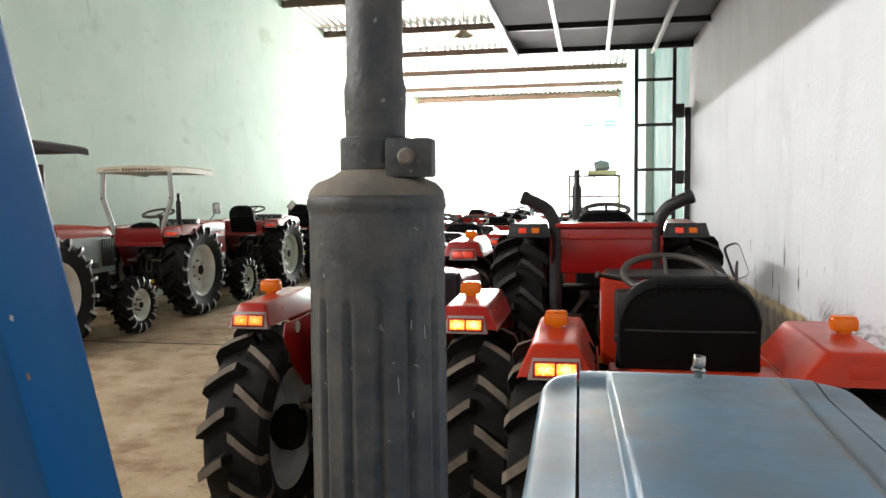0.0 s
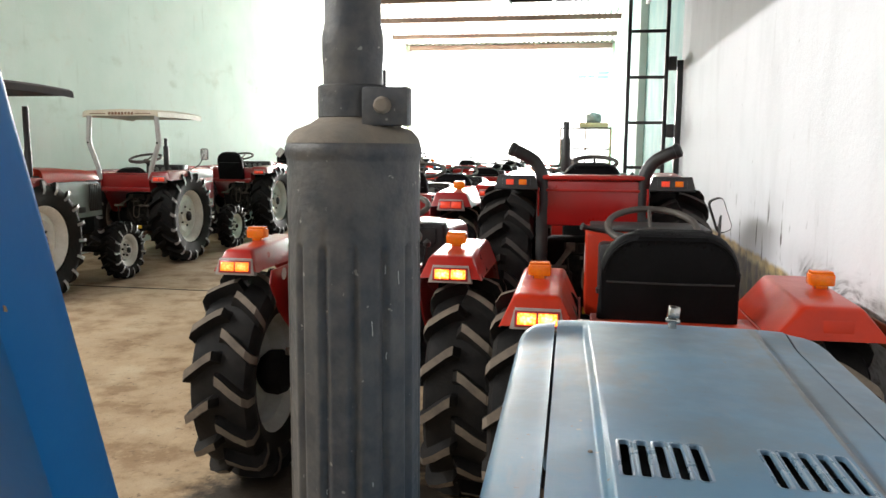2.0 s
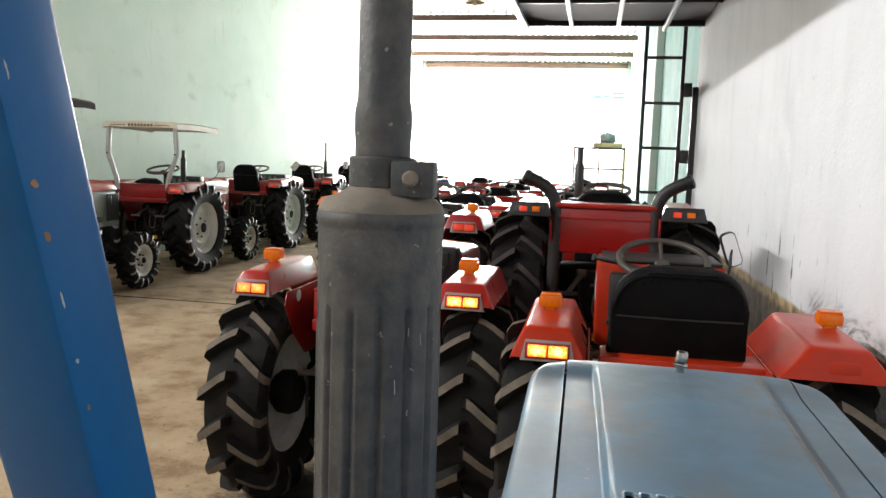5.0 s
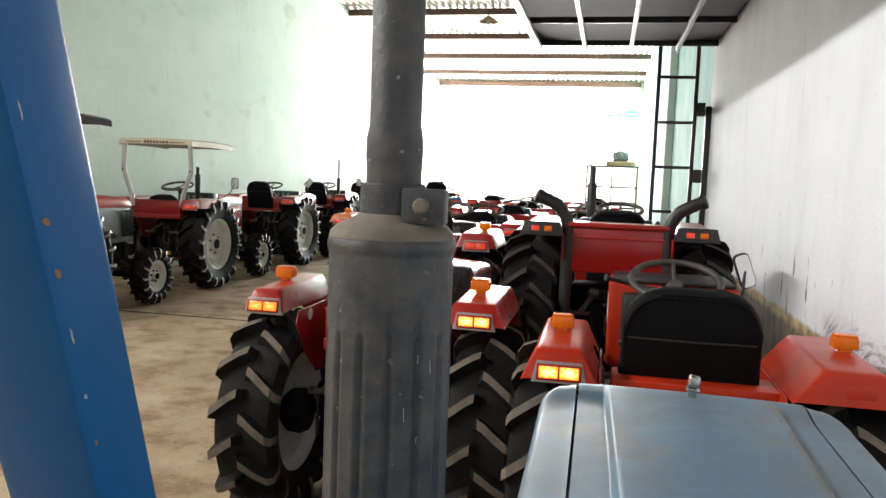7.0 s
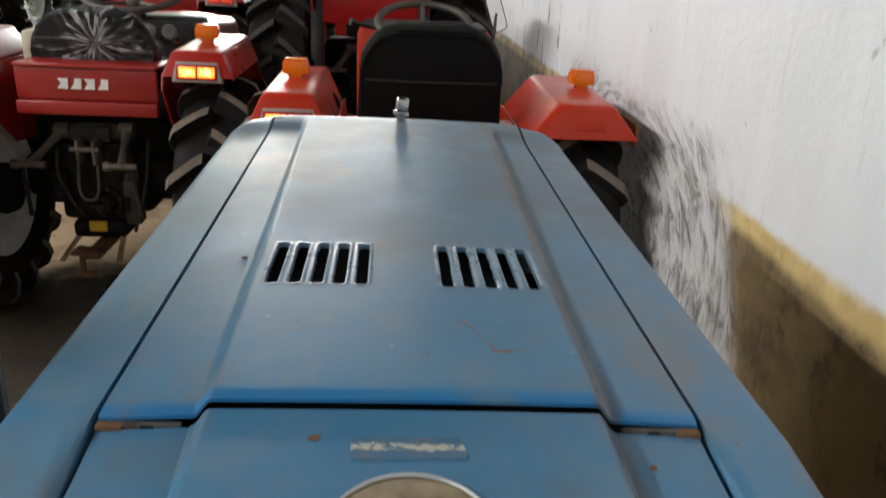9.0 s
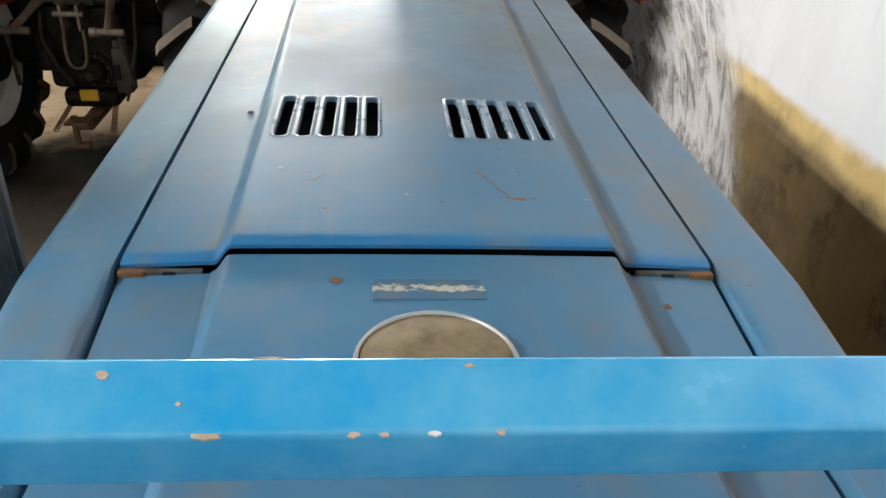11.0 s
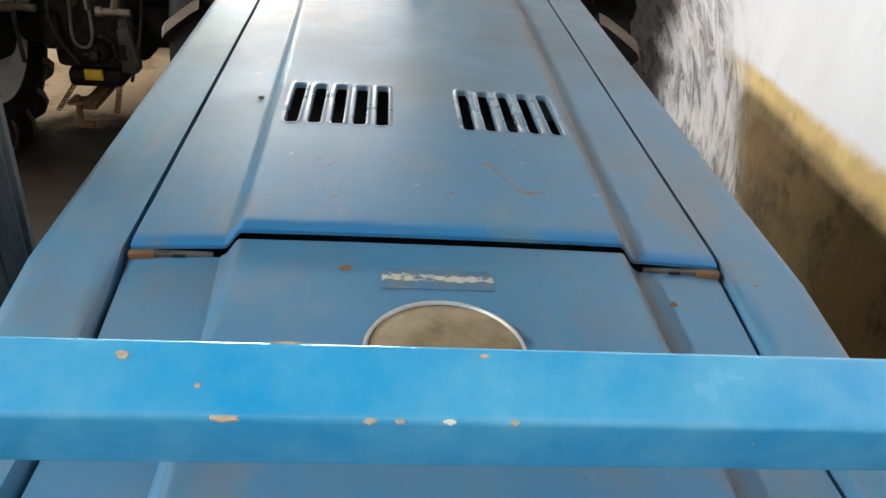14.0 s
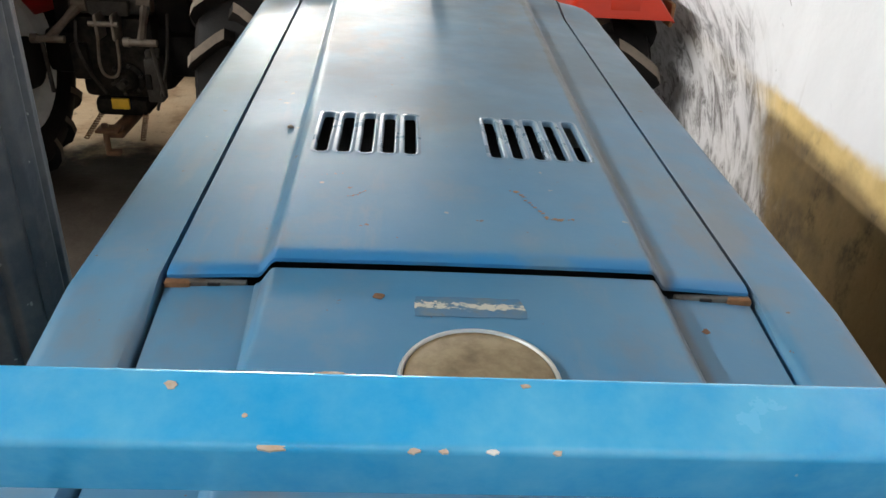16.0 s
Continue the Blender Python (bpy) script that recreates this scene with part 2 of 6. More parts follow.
def film_material():
    """Clear wrinkled plastic film: see-through, with glints along radial creases painted as opaque white."""
    m = bpy.data.materials.new("clear_plastic_film")
    m.use_nodes = True
    n, l = nodes_of(m)
    p = n["Principled BSDF"]
    p.inputs["Base Color"].default_value = (0.8, 0.82, 0.85, 1)
    p.inputs["Roughness"].default_value = 0.18
    tc = n.new("ShaderNodeTexCoord")
    g = n.new("ShaderNodeTexGradient")
    g.gradient_type = "RADIAL"
    mp = n.new("ShaderNodeMapping")
    mp.inputs["Location"].default_value = (-0.02, 0.10, 0.0)
    mp.inputs["Rotation"].default_value = (radians(90), 0, 0)
    l.new(tc.outputs["Object"], mp.inputs[0])
    l.new(mp.outputs[0], g.inputs[0])
    nz = n.new("ShaderNodeTexNoise")
    nz.noise_dimensions = "4D"
    nz.inputs["Scale"].default_value, nz.inputs["Detail"].default_value = 13, 8
    nz.inputs["Distortion"].default_value = 0.8
    mul = n.new("ShaderNodeMath")
    mul.operation, mul.inputs[1].default_value = "MULTIPLY", 3.2
    l.new(g.outputs[1], mul.inputs[0])
    l.new(mul.outputs[0], nz.inputs["W"])
    l.new(tc.outputs["Object"], nz.inputs["Vector"])
    # a gathered star of creases, its glare painted whiter towards the middle
    sp = n.new("ShaderNodeVectorMath")
    sp.operation = "DISTANCE"
    sp.inputs[1].default_value = (0.02, -0.05, 0.10)
    l.new(tc.outputs["Object"], sp.inputs[0])
    near = n.new("ShaderNodeMapRange")
    near.inputs["From Min"].default_value, near.inputs["From Max"].default_value = 0.0, 0.24
    near.inputs["To Min"].default_value, near.inputs["To Max"].default_value = 0.16, -0.06
    l.new(sp.outputs["Value"], near.inputs[0])
    add = n.new("ShaderNodeMath")
    add.operation = "ADD"
    l.new(nz.outputs[0], add.inputs[0])
    l.new(near.outputs[0], add.inputs[1])
    a = n.new("ShaderNodeMapRange")
    a.inputs["From Min"].default_value, a.inputs["From Max"].default_value = 0.56, 0.80
    a.inputs["To Min"].default_value, a.inputs["To Max"].default_value = 0.03, 0.8
    l.new(add.outputs[0], a.inputs[0])
    l.new(a.outputs[0], p.inputs["Alpha"])
    b = n.new("ShaderNodeBump")
    b.inputs["Strength"].default_value, b.inputs["Distance"].default_value = 1.0, 0.03
    l.new(nz.outputs[0], b.inputs["Height"])
    l.new(b.outputs[0], p.inputs["Normal"])
    return m


FILM = film_material()


class Graph:
    """Small helper for longer node chains."""

    def __init__(self, name):
        self.m = bpy.data.materials.new(name)
        self.m.use_nodes = True
        self.n, self.l = nodes_of(self.m)
        self.p = self.n["Principled BSDF"]
        tc = self.n.new("ShaderNodeTexCoord")
        self.co = tc.outputs["Object"]
        sp = self.n.new("ShaderNodeSeparateXYZ")
        self.l.new(self.co, sp.inputs[0])
        self.x, self.y, self.z = sp.outputs

    def math(self, op, a, b=0.0):
        k = self.n.new("ShaderNodeMath")
        k.operation = op
        for s, v in zip(k.inputs, (a, b)):
            if isinstance(v, (int, float)):
                s.default_value = v
            else:
                self.l.new(v, s)
        return k.outputs[0]

    def noise(self, scale, detail=6, stretch=(1, 1, 1), rough=0.6, turn=(0, 0, 0)):
        mp = self.n.new("ShaderNodeMapping")
        mp.inputs["Scale"].default_value = stretch
        mp.inputs["Rotation"].default_value = turn
        self.l.new(self.co, mp.inputs[0])
        k = self.n.new("ShaderNodeTexNoise")
        k.inputs["Scale"].default_value, k.inputs["Detail"].default_value, k.inputs["Roughness"].default_value = scale, detail, rough
        self.l.new(mp.outputs[0], k.inputs["Vector"])
        return k.outputs[0]

    def ramp(self, v, a, b, lo=0.0, hi=1.0):
        k = self.n.new("ShaderNodeMapRange")
        k.interpolation_type = "SMOOTHSTEP"
        for s, x in zip(list(k.inputs)[1:5], (a, b, lo, hi)):
            s.default_value = x
        self.l.new(v, k.inputs[0])
        return k.outputs[0]

    def mix(self, f, a, b):
        k = self.n.new("ShaderNodeMix")
        k.data_type = "RGBA"
        for s, v in ((k.inputs[0], f), (k.inputs[6], a), (k.inputs[7], b)):
            if isinstance(v, tuple):
                s.default_value = (*v, 1)
            elif isinstance(v, (int, float)):
                s.default_value = v
            else:
                self.l.new(v, s)
        return k.outputs[2]

    def done(self, color, rough, height=None, strength=0.2):
        self.l.new(color, self.p.inputs["Base Color"])
        if isinstance(rough, (int, float)):
            self.p.inputs["Roughness"].default_value = rough
        else:
            self.l.new(rough, self.p.inputs["Roughness"])
        if height is not None:
            b = self.n.new("ShaderNodeBump")
            b.inputs["Strength"].default_value, b.inputs["Distance"].default_value = strength, 0.02
            self.l.new(height, b.inputs["Height"])
            self.l.new(b.outputs[0], self.p.inputs["Normal"])
        return self.m


def white_wall_material():
    """Whitewashed plaster with a grimy ochre base, shade painted into it, and the rubbed arcs of a turning tyre."""
    g = Graph("whitewashed_plaster")
    big, mid, fine = g.noise(1.1), g.noise(6), g.noise(45)
    white = g.mix(g.ramp(g.noise(1.6, 7, (1, 1.6, 0.7)), 0.45, 0.72, 0, 0.5), (0.775, 0.79, 0.825), (0.65, 0.665, 0.69))
    runs = g.ramp(g.noise(3.5, 7, (1, 3.5, 0.30), 0.7), 0.60, 0.74, 0, 0.35)
    white = g.mix(runs, white, (0.42, 0.41, 0.40))
    white = g.mix(g.ramp(g.noise(16, 4), 0.70, 0.74, 0, 0.5), white, (0.30, 0.29, 0.28))
    col = white
    # base: a worn yellowish edge over brown grime, darkened as the hood's shadow
    edge = g.math("ADD", g.z, g.math("MULTIPLY", g.math("SUBTRACT", big, 0.5), 0.05))
    edge = g.math("ADD", edge, g.math("MULTIPLY", g.math("SUBTRACT", g.noise(9, 8), 0.5), 0.05))
    grime = g.mix(g.ramp(g.noise(2.6, 8), 0.40, 0.68), (0.27, 0.19, 0.085), (0.165, 0.115, 0.052))
    grime = g.mix(g.ramp(g.noise(6, 9, (1, 1, 0.7), 0.72), 0.51, 0.65, 0, 0.85), grime, (0.055, 0.043, 0.025))
    strip = g.mix(g.ramp(mid, 0.4, 0.65), (0.66, 0.50, 0.22), (0.52, 0.375, 0.155))
    mould = g.math("MULTIPLY", g.ramp(g.noise(11, 9), 0.48, 0.72), g.math("MULTIPLY", g.ramp(g.y, 2.6, 3.1), g.ramp(g.z, 0.45, 0.6)))
    grime = g.mix(g.math("MULTIPLY", mould, 0.8), grime, (0.055, 0.045, 0.03))
    low = g.mix(g.ramp(edge, 0.740, 0.782), grime, strip)
    rot = g.math("MULTIPLY", g.ramp(g.noise(8, 9), 0.40, 0.68), g.ramp(g.math("ADD", g.y, g.math("MULTIPLY", big, 0.4)), 3.0, 3.35))
    low = g.mix(g.math("MULTIPLY", rot, 0.75), low, (0.10, 0.078, 0.052))
    col = g.mix(g.ramp(edge, 0.800, 0.832), low, col)
    # tyre rub: arcs round the parked tractor's wheel
    dy, dz = g.math("SUBTRACT", g.y, 4.30), g.math("MULTIPLY", g.math("SUBTRACT", g.z, 0.47), 1.6)
    r = g.math("SQRT", g.math("ADD", g.math("MULTIPLY", dy, dy), g.math("MULTIPLY", dz, dz)))
    a = g.math("ARCTAN2", dz, g.math("MULTIPLY", dy, -1.0))
    polar = g.n.new("ShaderNodeCombineXYZ")
    g.l.new(g.math("MULTIPLY", r, 17.0), polar.inputs[0])
    g.l.new(g.math("MULTIPLY", a, 3.4), polar.inputs[1])
    arcs = g.n.new("ShaderNodeTexNoise")
    arcs.inputs["Scale"].default_value, arcs.inputs["Detail"].default_value, arcs.inputs["Roughness"].default_value = 1.0, 8, 0.72
    arcs.inputs["Distortion"].default_value = 1.3
    g.l.new(polar.outputs[0], arcs.inputs["Vector"])
    patch = g.math("ADD", r, g.math("MULTIPLY", g.math("SUBTRACT", g.noise(3.2, 6), 0.5), 0.5))
    zone = g.math("MULTIPLY", g.ramp(patch, 1.19, 1.02), g.ramp(g.math("ADD", g.z, g.math("MULTIPLY", mid, 0.10)), 1.04, 0.93))
    zone = g.math("MULTIPLY", zone, g.ramp(a, -3.3, -3.2))
    smear = g.mix(g.ramp(arcs.outputs[0], 0.42, 0.66), (0.66, 0.66, 0.68), (0.13, 0.125, 0.13))
    smear = g.mix(g.ramp(g.noise(5.5, 6), 0.48, 0.64, 0, 0.6), smear, (0.72, 0.72, 0.73))
    col = g.mix(g.math("MULTIPLY", zone, 0.92), col, smear)
    thin = g.math("MULTIPLY", g.ramp(arcs.outputs[0], 0.655, 0.685), g.math("MULTIPLY", g.ramp(patch, 1.5, 1.3), g.ramp(a, 1.25, 1.0)))
    thin = g.math("MULTIPLY", thin, g.ramp(a, 0.25, 0.5))
    col = g.mix(g.math("MULTIPLY", thin, 0.8), col, (0.10, 0.10, 0.10))
    # soot strokes further along, at seat height
    stroke = g.ramp(g.noise(7, 6, (1, 2.0, 0.5), 0.6, (0.3, 0, 0)), 0.60, 0.68)
    upper = g.math("MULTIPLY", g.math("MULTIPLY", g.ramp(g.z, 1.25, 1.02), g.ramp(g.y, 4.6, 5.2)), g.ramp(g.y, 8.2, 6.6))
    col = g.mix(g.math("MULTIPLY", stroke, upper), col, (0.07, 0.07, 0.065))
    return g.done(col, g.ramp(mid, 0.3, 0.7, 0.75, 0.95), g.math("ADD", mid, fine), 0.12)


def green_wall_material():
    g = Graph("pale_green_plaster")
    big, mid = g.noise(0.7, 8), g.noise(5, 8)
    col = g.mix(g.ramp(big, 0.35, 0.68), (0.75, 0.85, 0.78), (0.66, 0.79, 0.71))
    col = g.mix(g.ramp(mid, 0.52, 0.75, 0, 0.5), col, (0.70, 0.75, 0.66))
    col = g.mix(g.ramp(g.noise(1.7, 8, (1, 0.6, 1.2)), 0.57, 0.72, 0, 0.55), col, (0.50, 0.58, 0.47))
    col = g.mix(g.ramp(g.noise(2.6, 7, (1, 2.2, 0.35)), 0.60, 0.75, 0, 0.4), col, (0.47, 0.55, 0.46))
    return g.done(col, 0.85, g.noise(30), 0.12)


def teal_wall_material():
    g = Graph("teal_plaster")
    big = g.noise(1.3, 8)
    col = g.mix(g.ramp(big, 0.35, 0.68), (0.15, 0.38, 0.36), (0.25, 0.46, 0.42))
    return g.done(col, 0.85, g.noise(30), 0.12)


def floor_material():
    """Bare concrete, dusty ochre with dark damp stains, crumbs of soil and a painted patch of shade."""
    g = Graph("dusty_concrete")
    big, mid, fine = g.noise(0.55, 8), g.noise(3.2, 9), g.noise(40)
    col = g.mix(g.ramp(big, 0.36, 0.66), (0.47, 0.345, 0.215), (0.37, 0.265, 0.16))
    col = g.mix(g.ramp(mid, 0.45, 0.66, 0, 0.9), col, (0.220, 0.137, 0.070))
    col = g.mix(g.ramp(g.noise(1.5, 7), 0.58, 0.70, 0, 0.6), col, (0.48, 0.385, 0.26))
    col = g.mix(g.ramp(g.noise(19, 9, (1, 1, 1), 0.7), 0.56, 0.68, 0, 0.75), col, (0.085, 0.05, 0.027))
    col = g.mix(g.ramp(g.noise(70, 8, (1, 1, 1), 0.75), 0.56, 0.64, 0, 0.55), col, (0.19, 0.12, 0.065))
    col = g.mix(g.ramp(g.noise(9, 8, (1, 1, 1), 0.7), 0.52, 0.66, 0, 0.5), col, (0.46, 0.34, 0.205))
    # shade under and behind the linkage, painted into the floor as a dark patch
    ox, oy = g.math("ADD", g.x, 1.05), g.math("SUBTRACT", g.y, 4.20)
    linkage_shade = g.math("SQRT", g.math("ADD", g.math("MULTIPLY", ox, ox), g.math("MULTIPLY", oy, oy)))
    linkage_shade = g.math("ADD", linkage_shade, g.math("MULTIPLY", g.math("SUBTRACT", g.noise(4.5, 8, (1, 1, 1), 0.7), 0.5), 0.9))
    col = g.mix(g.ramp(linkage_shade, 0.72, 0.42, 0, 0.96), col, (0.013, 0.008, 0.0045))
    return g.done(col, g.ramp(mid, 0.3, 0.7, 0.6, 0.9), g.math("ADD", mid, g.math("MULTIPLY", fine, 0.5)), 0.35)


def hood_material():
    """Old blue enamel: chalky fading, brown grime, scratches and rust pin-points."""
    g = Graph("faded_blue_paint")
    big, mid, fine = g.noise(4.5, 7), g.noise(15, 8), g.noise(220, 4)
    streak = g.noise(26, 5, (1, 0.16, 1))
    col = g.mix(g.ramp(big, 0.36, 0.66), (0.056, 0.206, 0.365), (0.092, 0.222, 0.345))
    col = g.mix(g.ramp(mid, 0.48, 0.74, 0, 0.6), col, (0.165, 0.235, 0.30))
    col = g.mix(g.ramp(streak, 0.56, 0.75, 0, 0.4), col, (0.21, 0.25, 0.275))
    col = g.mix(g.ramp(g.noise(6, 9, (1, 0.6, 1)), 0.52, 0.68, 0, 0.62), col, (0.185, 0.165, 0.14))
    col = g.mix(g.ramp(g.noise(70, 3), 0.725, 0.742, 0, 0.8), col, (0.16, 0.085, 0.04))
    col = g.mix(g.ramp(g.noise(55, 2, (1, 1, 1), 0.4), 0.785, 0.795, 0, 0.6), col, (0.40, 0.36, 0.28))
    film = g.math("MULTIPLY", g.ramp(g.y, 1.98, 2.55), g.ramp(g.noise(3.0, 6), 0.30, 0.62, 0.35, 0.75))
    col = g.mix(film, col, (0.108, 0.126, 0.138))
    # rolled rear lip coloured a purer blue, for the glare it doesn't catch
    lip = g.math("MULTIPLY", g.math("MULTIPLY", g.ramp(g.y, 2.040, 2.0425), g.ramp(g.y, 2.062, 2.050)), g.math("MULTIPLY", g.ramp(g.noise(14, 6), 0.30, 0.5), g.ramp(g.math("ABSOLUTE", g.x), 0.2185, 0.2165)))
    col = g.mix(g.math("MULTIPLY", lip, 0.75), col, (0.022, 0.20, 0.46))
    # darker grey band along the fold on the +x side
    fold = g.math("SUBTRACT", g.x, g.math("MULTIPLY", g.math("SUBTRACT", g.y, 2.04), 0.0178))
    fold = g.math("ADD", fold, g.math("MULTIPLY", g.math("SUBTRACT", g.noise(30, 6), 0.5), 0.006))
    fold_band = g.math("MULTIPLY", g.ramp(fold, 0.134, 0.140), g.ramp(fold, 0.160, 0.152))
    col = g.mix(g.math("MULTIPLY", fold_band, g.ramp(g.noise(12, 6), 0.3, 0.6, 0.45, 0.8)), col, (0.105, 0.105, 0.10))
    g.p.inputs["Coat Weight"].default_value = 0.16
    g.p.inputs["Specular IOR Level"].default_value = 0.36
    g.p.inputs["Coat Roughness"].default_value = 0.22
    return g.done(col, g.math("ADD", g.ramp(mid, 0.25, 0.75, 0.34, 0.49), g.math("MULTIPLY", film, 0.15)), g.math("ADD", g.math("MULTIPLY", big, 0.25), g.math("MULTIPLY", fine, 0.03)), 0.10)


def badge_material():
    """What is left of a glued badge: grey-blue film with torn flecks of off-white."""
    g = Graph("scraped_badge")
    torn = g.math("ADD", g.noise(170, 6, (0.7, 1, 1), 0.75), g.ramp(g.math("ABSOLUTE", g.math("SUBTRACT", g.y, 1.9925)), 0.009, 0.001, -0.12, 0.10))
    col = g.mix(g.ramp(g.noise(60, 5), 0.4, 0.65), (0.052, 0.155, 0.27), (0.10, 0.165, 0.215))
    col = g.mix(g.ramp(torn, 0.545, 0.60), col, (0.52, 0.50, 0.42))
    col = g.mix(g.ramp(g.noise(240, 4), 0.60, 0.66, 0, 0.6), col, (0.10, 0.12, 0.13))
    return g.done(col, 0.6, torn, 0.04)


BADGE = badge_material()
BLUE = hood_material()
WALL_WHITE, WALL_GREEN, WALL_TEAL, FLOOR = white_wall_material(), green_wall_material(), teal_wall_material(), floor_material()

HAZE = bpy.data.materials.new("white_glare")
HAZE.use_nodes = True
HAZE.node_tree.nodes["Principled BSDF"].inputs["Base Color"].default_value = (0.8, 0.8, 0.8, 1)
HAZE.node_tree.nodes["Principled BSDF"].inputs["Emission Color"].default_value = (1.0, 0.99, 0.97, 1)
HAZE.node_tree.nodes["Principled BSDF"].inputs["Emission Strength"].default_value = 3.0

# ---- mesh helpers ----


def finish(name, bm, mat, smooth=40):
    me = bpy.data.meshes.new(name)
    bmesh.ops.recalc_face_normals(bm, faces=bm.faces)
    bm.to_mesh(me)
    bm.free()
    for k in mat if isinstance(mat, (list, tuple)) else [mat]:
        me.materials.append(k)
    if smooth:
        me.shade_smooth()
        me.set_sharp_from_angle(angle=radians(smooth))
    return me


def part(name, bm, mat, parent=None, label="", smooth=40, at=None):
    ob = new(name, finish(name, bm, mat, smooth))
    if parent is not None:
        ob.parent = parent
    if at is not None:
        ob.matrix_basis = at
    if label:
        ob["label"] = label
    return ob


def thing(name, label, category, m=None, group="", kind=""):
    ob = new(name)
    if m is not None:
        ob.matrix_basis = m
    return tagged(ob, label, category, group, kind)


def add_box(bm, lo, hi, bevel=0.0, index=0, segments=2, turn=None):
    """A box between two corners, its edges rounded; turn is a matrix laid over it."""
    c = [(a + b) / 2 for a, b in zip(lo, hi)]
    s = [abs(b - a) for a, b in zip(lo, hi)]
    made = bmesh.ops.create_cube(bm, size=1, matrix=Matrix.Translation(c) @ Matrix.Diagonal((*s, 1)))
    verts = made["verts"]
    faces = {f for v in verts for f in v.link_faces}
    if bevel:
        edges = {e for v in verts for e in v.link_edges}
        out = bmesh.ops.bevel(bm, geom=list(edges), offset=min(bevel, min(s) * 0.45), segments=segments, profile=0.5, affect="EDGES")
        faces = {f for f in faces if f.is_valid} | set(out["faces"])
        verts = {v for f in faces for v in f.verts}
    for f in faces:
        f.material_index = index
    if turn is not None:
        bmesh.ops.transform(bm, matrix=turn, verts=list(verts))
    return list(verts)


def box(lo, hi, bevel=0.004, turn=None):
    bm = bmesh.new()
    add_box(bm, lo, hi, bevel, turn=turn)
    return bm


def add_tube(bm, points, radius, segments=12, caps=True, index=0):
    """A round bar through the points; radius may be one number or one for each point."""
    pts = [Vector(p) for p in points]
    rad = radius if isinstance(radius, (list, tuple)) else [radius] * len(pts)
    rings, side = [], None
    for i, p in enumerate(pts):
        d = (pts[min(i + 1, len(pts) - 1)] - pts[max(i - 1, 0)]).normalized()
        if side is None:
            side = d.orthogonal().normalized()
        side = (side - d * side.dot(d)).normalized()
        up = d.cross(side)
        rings.append([bm.verts.new(p + rad[i] * (math.cos(a) * side + math.sin(a) * up)) for a in (2 * math.pi * k / segments for k in range(segments))])
    for a, b in zip(rings, rings[1:]):
        for k in range(segments):
            f = bm.faces.new((a[k], a[(k + 1) % segments], b[(k + 1) % segments], b[k]))
            f.material_index = index
    if caps:
        bm.faces.new(rings[0][::-1]).material_index = index
        bm.faces.new(rings[-1]).material_index = index


def tube(points, radius, segments=12):
    bm = bmesh.new()
    add_tube(bm, points, radius, segments)
    return bm


def bend(points, steps=6):
    """A smooth line through a few points."""
    p = [Vector(q) for q in points]
    p = [p[0] * 2 - p[1], *p, p[-1] * 2 - p[-2]]
    out = []
    for i in range(1, len(p) - 2):
        for k in range(steps):
            t = k / steps
            out.append(0.5 * ((2 * p[i]) + (p[i + 1] - p[i - 1]) * t + (2 * p[i - 1] - 5 * p[i] + 4 * p[i + 1] - p[i + 2]) * t * t
                              + (3 * p[i] - p[i - 1] - 3 * p[i + 1] + p[i + 2]) * t ** 3))
    return out + [p[-2]]


def add_lathe(bm, profile, segments=24, m=None, index=0, closed=False):
    """Spins (radius, height) pairs round the z axis, then lays m over them."""
    m = m or Matrix()
    rings = []
    for r, z in profile:
        if r < 1e-5:
            rings.append([bm.verts.new(m @ Vector((0, 0, z)))])
        else:
            rings.append([bm.verts.new(m @ Vector((r * math.cos(a), r * math.sin(a), z))) for a in (2 * math.pi * k / segments for k in range(segments))])
    pairs = list(zip(rings, rings[1:])) + ([(rings[-1], rings[0])] if closed else [])
    for a, b in pairs:
        for k in range(segments):
            j = (k + 1) % segments
            vs = [a[k], a[j], b[j], b[k]] if len(a) > 1 and len(b) > 1 else ([a[0], b[j], b[k]] if len(a) == 1 else [a[k], a[j], b[0]])
            bm.faces.new(vs).material_index = index


def lathe(profile, segments=24, m=None, closed=False):
    bm = bmesh.new()
    add_lathe(bm, profile, segments, m, 0, closed)
    return bm


def add_plate(bm, outline, plane, a, b, bevel=0.0, index=0):
    """A flat outline pulled from a to b along the axis that plane leaves out."""
    def put(u, v, w):
        return {"yz": (w, u, v), "xz": (u, w, v), "xy": (u, v, w)}[plane]
    lo = [bm.verts.new(put(u, v, a)) for u, v in outline]
    hi = [bm.verts.new(put(u, v, b)) for u, v in outline]
    n = len(outline)
    faces = [bm.faces.new(lo[::-1]), bm.faces.new(hi)] + [bm.faces.new((lo[k], lo[(k + 1) % n], hi[(k + 1) % n], hi[k])) for k in range(n)]
    for f in faces:
        f.material_index = index
    if bevel:
        edges = {e for f in faces[:2] for e in f.edges}
        bmesh.ops.bevel(bm, geom=list(edges), offset=bevel, segments=2, profile=0.5, affect="EDGES")


def plate(outline, plane, a, b, bevel=0.0):
    bm = bmesh.new()
    add_plate(bm, outline, plane, a, b, bevel)
    return bm


